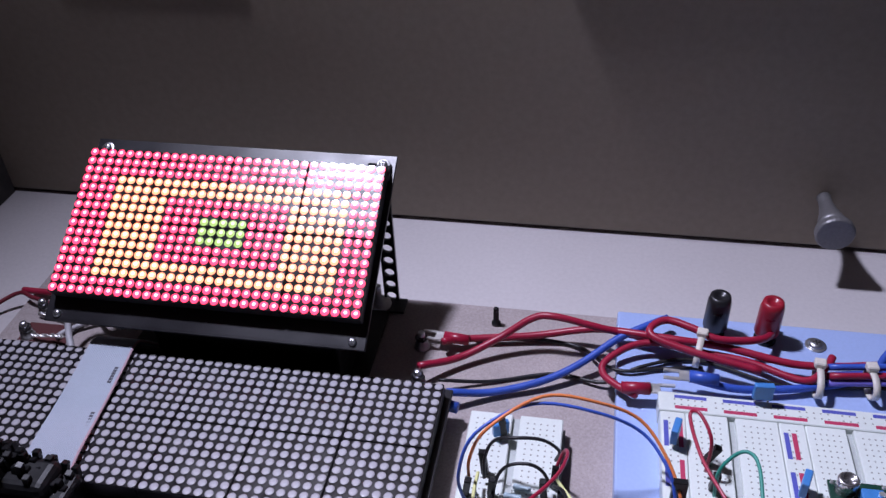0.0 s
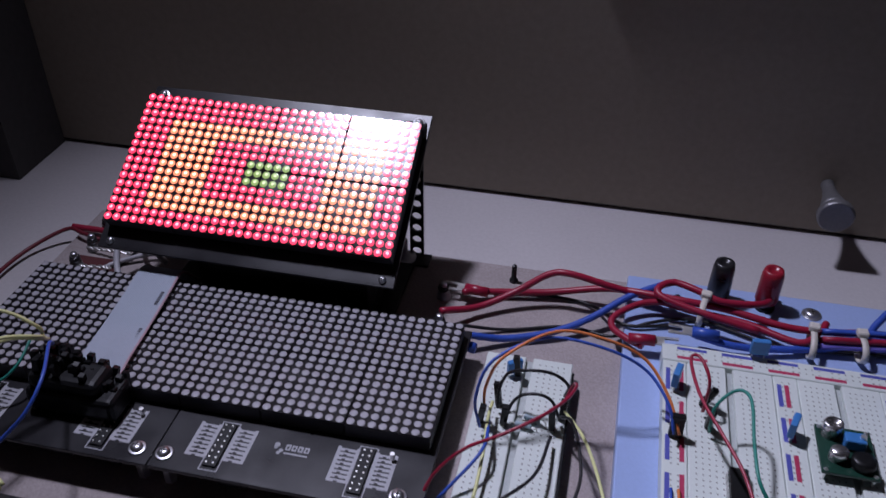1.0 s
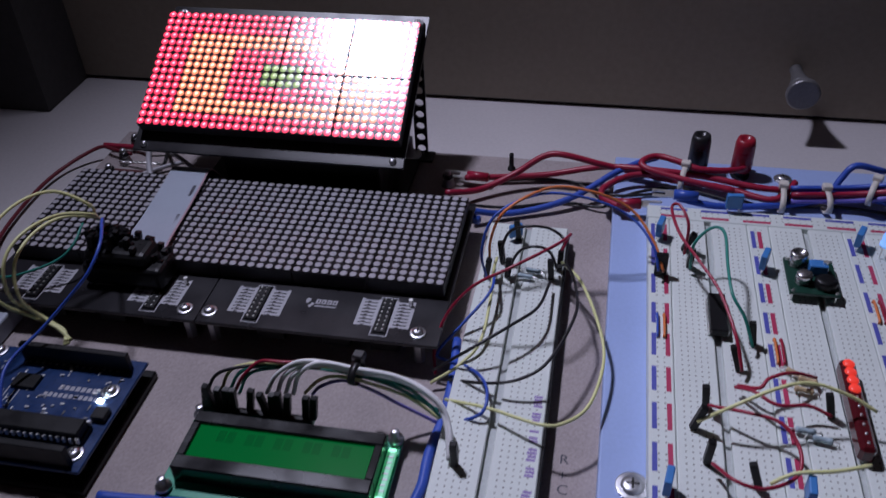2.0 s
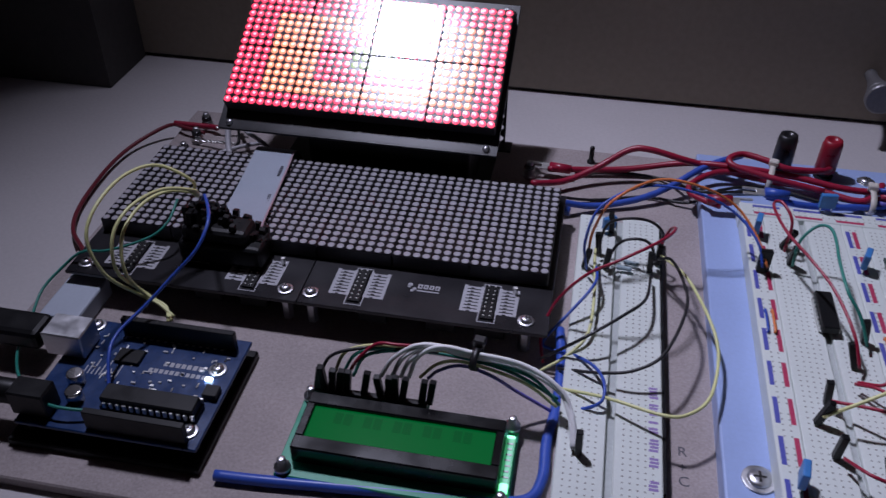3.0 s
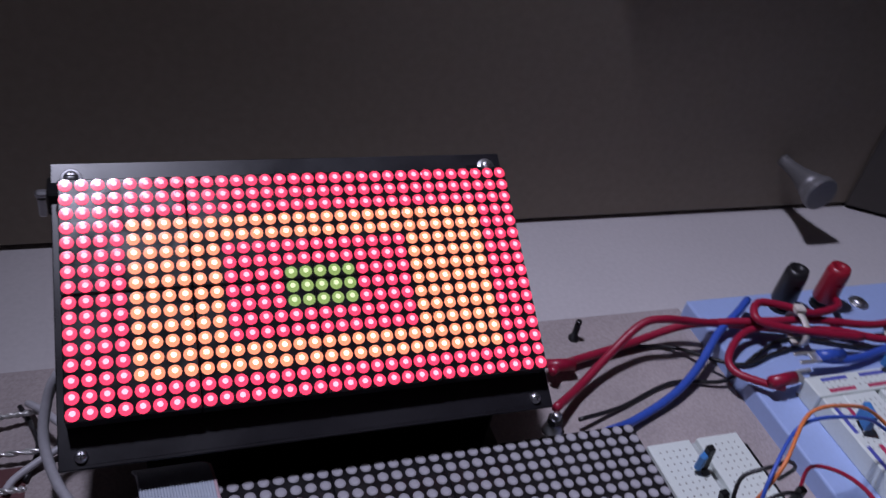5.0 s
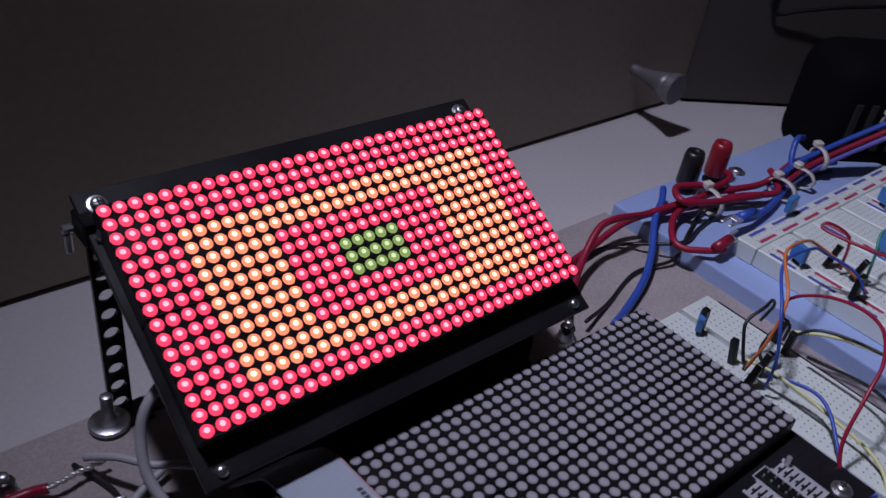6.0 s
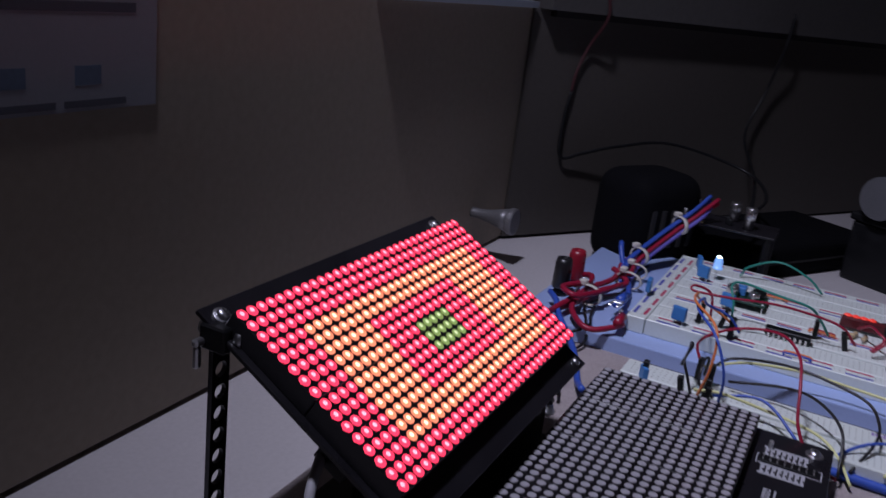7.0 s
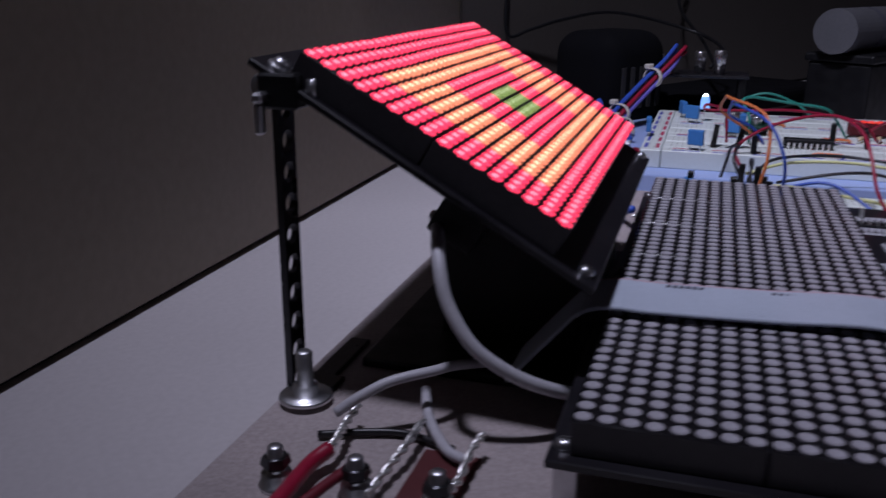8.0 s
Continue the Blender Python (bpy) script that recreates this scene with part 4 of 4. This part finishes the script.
part("shell", bm, M_MATT, flat_case)
bm = B()
box(bm, 118, 256, -120.4, -119.6, 11, 12.4)
part("seam", bm, M_GAP, flat_case)
dark_box = tagged(new("dark_box"), "dark storage box standing under a grey roll", "box")
dark_box.matrix_basis = pose(TURN_X * MM, TURN_Y * MM, 0, 0, 0, -31)
bm = B()
box(bm, 208, 440, -172, -128, 0.1, 44, 2, 0, 2)
part("body", bm, M_CHIP, dark_box)
bm = B()
box(bm, 206, 442, -174, -126, 44, 50, 1.5, 0, 2)
part("lid", bm, M_CHIP, dark_box)
roll = tagged(new("paper_roll"), "pale grey paper roll lying on a dark box", "roll")
roll.matrix_basis = pose(TURN_X * MM, TURN_Y * MM, 0, 0, 0, -31)
bm = B()
cyl(bm, (198, -149, 65), (436, -149, 65), 15, n=32)
part("sheet", bm, mat("grey_roll", (0.09, 0.09, 0.098), 0.7), roll)
bm = B()
for u in (238, 396):
    cyl(bm, (u, -149, 65), (u + 5, -149, 65), 15.2, n=32)
part("band", bm, M_INK, roll, "dark paper band")

wall_slab("cupboard_front", 0, 940, 0, 14, 162, 600, M_CABINET, "dark cupboard front over the desk end", "cupboard")
wall_slab("cupboard_gap", 10, 930, 0, 6, 157.5, 162, M_GAP, "dark gap under the cupboard front", "trim")
slab("cupboard_lip", 22, 215, WALL_Y - 6, WALL_Y - 0.3, 162, 166, M_RIBBON, "pale edge strip under the wall cupboard", "trim")

# ---- calendar sheet on the wall ----
sheet = thing("wall_sheet", -158, WALL_Y - 0.6, 123, "pale printed sheet pinned to the brown panel", "poster")
bm = B()
box(bm, -52, 43, -0.3, 0.1, 0, 110)
part("paper", bm, M_PAPER, sheet)
for k in range(3):
    bm = B()
    box(bm, -48 + k * 27, -24 + k * 27, -0.4, -0.28, 1.2, 3.4)
    box(bm, -44 + k * 27, -34 + k * 27, -0.4, -0.28, 8, 14, 0, 1)
    part("print_block", bm, [M_INK, M_INKBLUE], sheet)
bm = B()
box(bm, -48, 34, -0.4, -0.28, 30, 33)
part("print_line", bm, M_INK, sheet)


# ---- pencilled letters on the baseboard ----
for text, y in (("R", -67), ("+", -74), ("C", -80)):
    cu = bpy.data.curves.new("pencil_mark", "FONT")
    cu.body, cu.size, cu.extrude = text, 0.0058, 0.00002
    cu.materials.append(M_INK)
    ob = new("pencil_mark", cu)
    ob.matrix_basis = pose(55 * MM, y * MM, 4.74 * MM)
    tagged(ob, "dark hand-drawn letter on the brown baseboard", "marking", "pencil marks")

# ---- wires ----
def cable(name, material, r, label, points):
    ob = mesh(name, tube(B(), points, r, 8 if r < 1 else 10, 0, 6), material, smooth=True)
    return tagged(ob, label, "wire" if r < 1 else "cable", name.replace("_", " ") + "s")


cable("power_cable", M_RED, 1.6, "thick red power cable crossing the baseboard", [(-6, 100, 12), (3, 106, 9), (32, 112, 9), (56, 114, 14), (70, 109, 19), (90, 105, 21), (112, 104, 20), (137, 99, 19), (156, 100, 19), (175, 103, 19), (198, 101, 19)])
cable("power_cable", M_RED, 1.6, "thick red power cable arching over the baseboard", [(-13, 82, 14), (2, 93, 10), (18, 103, 14), (32, 109, 22), (42, 109, 24), (61, 109, 20), (77, 109, 17), (98, 104, 16.5), (120, 100, 17), (141, 91, 18), (150, 98, 20), (153, 103, 21)])
cable("power_cable", M_RED, 1.6, "looped thick red power cable in the bundle", [(124, 90, 22), (102, 95, 23), (84, 101, 24), (81, 106, 25), (88, 112, 25), (99, 108, 25), (109, 104, 24), (127, 109, 22), (135, 125, 16)])
cable("power_cable", M_RED, 1.5, "short red cable bent down to the breadboard", [(92, 104, 20), (76, 102, 19), (64, 93, 17), (63, 86, 16), (69, 79, 17), (76, 74, 18)])
cable("power_cable", M_BLUE, 1.6, "thick blue cable from the panel to the bundle", [(1, 70, 13), (18, 77, 8), (38, 85, 9), (53, 94, 12), (68, 106, 17), (79, 112, 20), (89, 119, 20)])
cable("power_cable", M_BLUE, 1.6, "thick blue cable under the red bundle", [(98, 85, 19), (116, 84, 17), (141, 89, 16), (166, 98, 16), (173, 104, 24), (179, 107, 30), (193, 110, 26)])
cable("power_cable", M_BLUE, 1.6, "thick blue cable under the red bundle", [(147, 96, 16), (166, 99, 17), (182, 99, 18), (199, 92, 19)])
cable("thin_cable", M_BLACK, 0.8, "thin black cable on the baseboard", [(7, 109, 6), (24, 113, 6), (40, 113, 6), (54, 109, 7), (68, 91, 14), (86, 94, 14), (103, 97, 14)])
cable("thin_cable", M_BLACK, 0.8, "thin black cable on the baseboard", [(-4, 79, 10), (17, 85, 6), (43, 93, 6), (64, 89, 8), (78, 94, 14), (101, 101, 14), (135, 91, 14), (171, 95, 14), (198, 92, 14)])
cable("jumper_wire", M_BLUE, 0.6, "long blue jumper wire arching between the breadboards", [(17, 16, 17), (15, 16, 32), (20, 23, 46), (38, 35, 50), (60, 36, 48), (76, 36, 40), (85, 26, 34), (88, 20, 26)])
cable("jumper_wire", M_ORANGE, 0.6, "long orange jumper wire arching between the breadboards", [(17, 25, 18), (18, 22, 34), (24, 24, 48), (41, 37, 52), (59, 39, 50), (75, 40, 42), (85, 30, 34), (90, 20, 26)])
cable("jumper_wire", M_BLACK, 0.65, "dark looped jumper wire on the breadboard", [(22, 28, 16), (22, 31, 24), (25, 34, 30), (33, 33, 34), (42, 35, 32), (48, 36, 26), (47, 38, 18)])
cable("jumper_wire", M_BLACK, 0.65, "dark looped jumper wire on the breadboard", [(26, 19, 16), (27, 26, 20), (31, 27, 26), (38, 27, 28), (43, 26, 26), (46, 27, 17)])
cable("jumper_wire", M_RED, 0.65, "red jumper wire across the breadboard", [(4, -34, 8), (2, -24, 13), (6, -16, 24), (16, -13, 37), (28, -10, 44), (40, -2, 47), (48, 11, 44), (51, 24, 38), (50, 33, 30), (47, 30, 22)])
cable("jumper_wire", M_BLACK, 0.65, "black jumper wire looping over the breadboard edge", [(47, 25, 20), (51, 18, 26), (55, 3, 28), (56, -14, 28), (48, -38, 26), (38, -45, 22), (26, -45, 18), (10, -38, 10)])
cable("jumper_wire", M_BLACK, 0.65, "black jumper wire slanting across the breadboard", [(44, 16, 18), (41, -7, 24), (32, -21, 26), (18, -32, 22), (3, -34, 10)])
cable("jumper_wire", M_YELLOW, 0.65, "pale yellow jumper wire hanging over the board edge", [(48, 28, 20), (57, 11, 24), (65, -13, 24), (68, -31, 22), (64, -53, 22), (56, -63, 22), (47, -65, 22), (28, -57, 18), (11, -50, 12)])
cable("jumper_wire", M_YELLOW, 0.65, "pale yellow jumper wire along the breadboard", [(20, 27, 20), (20, 16, 22), (21, -2, 20), (20, -23, 17), (13, -33, 13), (3, -39, 8)])
cable("jumper_wire", M_BLUE, 0.65, "blue jumper wire along the panel edge", [(20, 19, 20), (21, -0, 24), (12, -14, 18), (3, -24, 10), (7, -27, 9), (14, -31, 12), (23, -41, 17), (27, -51, 19), (26, -59, 17), (16, -59, 10)])
cable("thick_cable", M_BLUE, 2.0, "thick blue cable curving round the display module", [(9, -14, 8), (11, -33, 7.5), (11, -54, 7), (9, -72, 7), (9, -88, 7), (4, -98, 7), (-15, -101, 7), (-50, -104, 7), (-84, -107, 7), (-101, -108, 7)])
cable("jumper_wire", M_WHITE, 0.85, "white jumper wire in the bundle behind the display", [(-53, -64, 20), (-48, -62, 29), (-38, -59, 34), (-19, -59, 33), (-3, -59, 31), (9, -62, 27), (15, -69, 22), (18, -80, 15)])
cable("jumper_wire", M_WHITE, 0.85, "white jumper wire in the bundle behind the display", [(-49, -64, 20), (-45, -62, 29), (-36, -59, 33), (-19, -59, 32), (-3, -59, 30), (10, -62, 26), (16, -69, 22), (19, -80, 15)])
cable("jumper_wire", M_WHITE, 0.85, "white jumper wire in the bundle behind the display", [(-46, -63, 20), (-42, -62, 29), (-35, -58, 31), (-20, -58, 30), (-4, -58, 28), (9, -61, 24), (16, -69, 22), (19, -80, 15)])
cable("jumper_wire", M_WHITE, 0.85, "white jumper wire in the bundle behind the display", [(-43, -63, 20), (-40, -61, 29), (-32, -60, 35), (-19, -60, 34), (-3, -60, 32), (10, -64, 28), (16, -69, 22), (19, -80, 15)])
cable("jumper_wire", M_GREEN, 0.65, "green jumper wire in the bundle behind the display", [(-67, -66, 20), (-62, -62, 28), (-50, -59, 30), (-34, -56, 30), (-16, -58, 29), (1, -60, 26), (12, -62, 16)])
cable("jumper_wire", M_GREEN, 0.65, "green jumper wire in the bundle behind the display", [(-63, -66, 20), (-58, -62, 28), (-42, -58, 29), (-25, -57, 28), (-6, -59, 26), (11, -61, 18)])
cable("jumper_wire", M_YELLOW, 0.65, "yellow jumper wire in the bundle behind the display", [(-39, -62, 20), (-33, -60, 26), (-25, -60, 29), (-13, -61, 28), (0, -60, 22), (11, -61, 14)])
cable("jumper_wire", M_VIOLET, 0.65, "violet jumper wire beside the white bundle", [(-36, -62, 20), (-32, -62, 25), (-24, -60, 27), (-13, -62, 26), (-4, -60, 18), (9, -58, 8)])
cable("jumper_wire", M_RED, 0.65, "red jumper wire behind the display", [(-65, -65, 20), (-61, -63, 27), (-55, -60, 32), (-47, -60, 33), (-33, -58, 32), (-16, -58, 31)])
cable("jumper_wire", M_YELLOW, 0.65, "yellow jumper wire behind the display", [(-70, -66, 20), (-67, -62, 27), (-60, -60, 30), (-50, -59, 31), (-33, -58, 31), (-16, -58, 30)])
cable("jumper_wire", M_BLACK, 0.65, "black jumper wire behind the display", [(-75, -67, 20), (-72, -64, 26), (-65, -62, 29), (-52, -59, 30), (-33, -58, 30)])
cable("jumper_wire", M_YELLOW, 0.7, "large pale yellow loop of wire over the flat panel", [(-149, -1, 45), (-145, -6, 55), (-157, -9, 63), (-164, -23, 66), (-166, -42, 64), (-166, -52, 56), (-161, -54, 42), (-155, -47, 28), (-147, -47, 24), (-139, -51, 22)])
cable("jumper_wire", M_YELLOW, 0.7, "pale yellow loop of wire over the flat panel", [(-147, -2, 45), (-144, -8, 52), (-152, -18, 58), (-157, -34, 60), (-159, -46, 55), (-158, -51, 42), (-154, -45, 28), (-145, -47, 23), (-139, -53, 22)])
cable("jumper_wire", M_YELLOW, 0.7, "pale yellow loop of wire over the flat panel", [(-147, -1, 44), (-144, -7, 50), (-152, -15, 55), (-157, -28, 56), (-158, -42, 52), (-156, -49, 40), (-152, -46, 27), (-144, -47, 23), (-140, -54, 22)])
cable("jumper_wire", M_BLUE, 0.7, "blue wire from the plugs down to the controller", [(-144, -3, 44), (-138, -11, 52), (-129, -28, 54), (-130, -39, 48), (-138, -45, 39), (-147, -54, 30), (-153, -67, 26), (-152, -77, 24), (-147, -90, 16)])
cable("jumper_wire", M_GREEN, 0.6, "thin green wire looping to the controller", [(-159, 3, 38), (-159, -8, 34), (-165, -15, 30), (-180, -23, 27), (-193, -23, 24), (-201, -28, 18), (-205, -38, 14), (-202, -52, 12), (-194, -74, 14), (-179, -92, 18), (-163, -100, 20), (-146, -98, 18)])
cable("power_cable", M_CABLERED, 1.05, "dark red power cable bending over the desk", [(-194, 102, 10), (-207, 106, 9.5), (-218, 109, 8), (-231, 94, 4), (-235, 71, 3), (-232, 37, 3), (-224, 15, 4), (-208, -3, 8), (-192, -22, 12)])
cable("jumper_wire", M_RED, 0.65, "red jumper wire across the breadboard array", [(99, 36, 24), (99, 38, 38), (95, 46, 42), (92, 46, 40), (95, 28, 40), (102, 11, 40), (109, -4, 38), (114, -23, 34), (117, -32, 25)])
cable("jumper_wire", M_GREEN, 0.65, "teal jumper wire arching over the breadboard array", [(101, 26, 24), (101, 27, 36), (106, 30, 42), (110, 29, 44), (112, 23, 44), (112, 8, 42), (113, -7, 40), (118, -13, 34), (122, -19, 25)])
cable("jumper_wire", M_RED, 0.65, "red jumper wire on the breadboard array", [(104, -51, 26), (116, -57, 31), (126, -61, 32), (131, -70, 30), (129, -79, 28), (119, -85, 28), (110, -85, 30), (104, -76, 26)])
cable("jumper_wire", M_RED, 0.65, "red jumper wire on the breadboard array", [(114, -40, 25), (119, -46, 30), (126, -51, 30), (137, -48, 28), (145, -49, 25)])
cable("jumper_wire", M_RED, 0.65, "red jumper wire on the breadboard array", [(115, -39, 25), (121, -44, 30), (124, -41, 32), (132, -37, 32), (142, -32, 26)])
cable("jumper_wire", M_YELLOW, 0.65, "pale yellow jumper wire over the breadboard array", [(100, -59, 26), (111, -58, 35), (124, -53, 40), (135, -49, 40), (148, -49, 36), (157, -51, 32)])
cable("jumper_wire", M_YELLOW, 0.65, "pale yellow jumper wire over the breadboard array", [(121, -82, 27), (128, -80, 31), (140, -78, 32), (151, -74, 32)])
cable("jumper_wire", M_GREEN, 0.65, "green jumper wire at the far bus strip", [(199, 36, 22), (199, 32, 29), (199, 16, 36), (199, -1, 31), (199, -11, 23)])
cable("thin_cable", M_GREY, 1.5, "grey sheathed cable under the tilted panel", [(-150, 101, 47), (-158, 98, 46), (-166, 95, 41), (-169.5, 92, 34), (-171, 86, 26), (-169, 78, 20), (-165, 71, 16), (-158, 64, 12)])
cable("thin_cable", M_GREY, 1.15, "grey sheathed lead ending in a clip", [(-150, 88, 13), (-160, 93, 16), (-166, 96, 17), (-172, 104, 16), (-176, 110, 13), (-178, 114, 10)])
cable("thin_cable", M_GREY, 1.15, "grey sheathed lead ending in a clip", [(-160, 100, 9), (-170, 96, 8), (-180, 89, 7), (-183, 84, 7)])
cable("power_cable", M_RED, 1.6, "dark red cable end with a bare tinned tip", [(-216, 112, 8), (-204, 112, 8), (-195, 112, 8), (-190, 110, 9)])
def twisted_lead(label, points):
    """Two bare strands wound round one another."""
    line = smooth_line(points, 6)
    bm = B()
    for phase in (0.0, math.pi):
        strand = []
        for k, q in enumerate(line):
            d = (line[min(k + 1, len(line) - 1)] - line[max(k - 1, 0)]).normalized()
            u = d.orthogonal().normalized()
            a = phase + k * 1.15
            strand.append(q + (u * math.cos(a) + d.cross(u) * math.sin(a)) * 0.5)
        tube(bm, strand, 0.5, 7, 0, 3)
    return tagged(mesh("bare_lead", bm, M_TIN, smooth=True), label, "wire", "bare leads")


twisted_lead("twisted bare tinned lead soldered to a clip", [(-191, 110, 9), (-185, 110, 9.5), (-180, 111, 9), (-173, 111, 9.5)])
twisted_lead("twisted bare tinned lead soldered to a clip", [(-200, 98, 7), (-191, 97, 8), (-184, 96, 9), (-174, 96, 9)])
twisted_lead("twisted bare tinned lead soldered to a clip", [(-195, 84, 7), (-191, 83, 8), (-182, 83, 9), (-177, 82, 10)])
cable("thin_cable", M_BLACK, 0.8, "thin black cable behind the clips", [(-181, 117, 6), (-177, 108, 6), (-175, 99, 6), (-178, 88, 6)])
cable("power_cable", M_RED, 1.3, "red cable in the bundle rising to the power board", [(150, 95.0, 18), (180, 97.0, 20), (205, 86.0, 33), (222, 74.0, 46), (236, 63.0, 55)])
cable("power_cable", M_BLUE, 1.3, "blue cable in the bundle rising to the power board", [(150, 99.0, 19), (180, 101.0, 21), (205, 90.0, 34), (222, 78.0, 47), (236, 68.5, 56)])
cable("power_cable", M_RED, 1.3, "red cable in the bundle rising to the power board", [(150, 92.0, 21), (180, 94.0, 23), (205, 83.0, 36), (222, 71.0, 49), (236, 63.0, 58)])
cable("power_cable", M_BLUE, 1.3, "blue cable in the bundle rising to the power board", [(150, 96.0, 22), (180, 98.0, 24), (205, 87.0, 37), (222, 75.0, 50), (236, 68.5, 59)])
cable("power_cable", M_VIOLET, 1.3, "blue cable in the bundle rising to the power board", [(150, 91.0, 18), (180, 93.0, 20), (205, 82.0, 33), (222, 70.0, 46), (236, 65.0, 55)])
cable("wall_cable", M_MAROON, 1.1, "dark red cable hanging down the panel wall", [by_wall(*q) for q in ((44, 16, 178), (47, 16, 160), (44, 5, 140), (38, 3, 122), (36, 3, 108))])
cable("wall_cable", M_CHIP, 1.2, "thin dark cable bent along the panel wall", [by_wall(*q) for q in ((36, 3, 108), (33, 3, 90), (34, 4, 62), (52, 8, 65), (78, 14, 71), (124, 24, 75), (168, 60, 62), (150, 96, 52), (110, 112, 44))])
cable("wall_cable", M_CHIP, 1.2, "thin dark cable dropping to the power board", [by_wall(*q) for q in ((242, 16, 178), (240, 16, 154), (238, 8, 114), (216, 14, 80), (180, 60, 56), (116, 112, 44))])
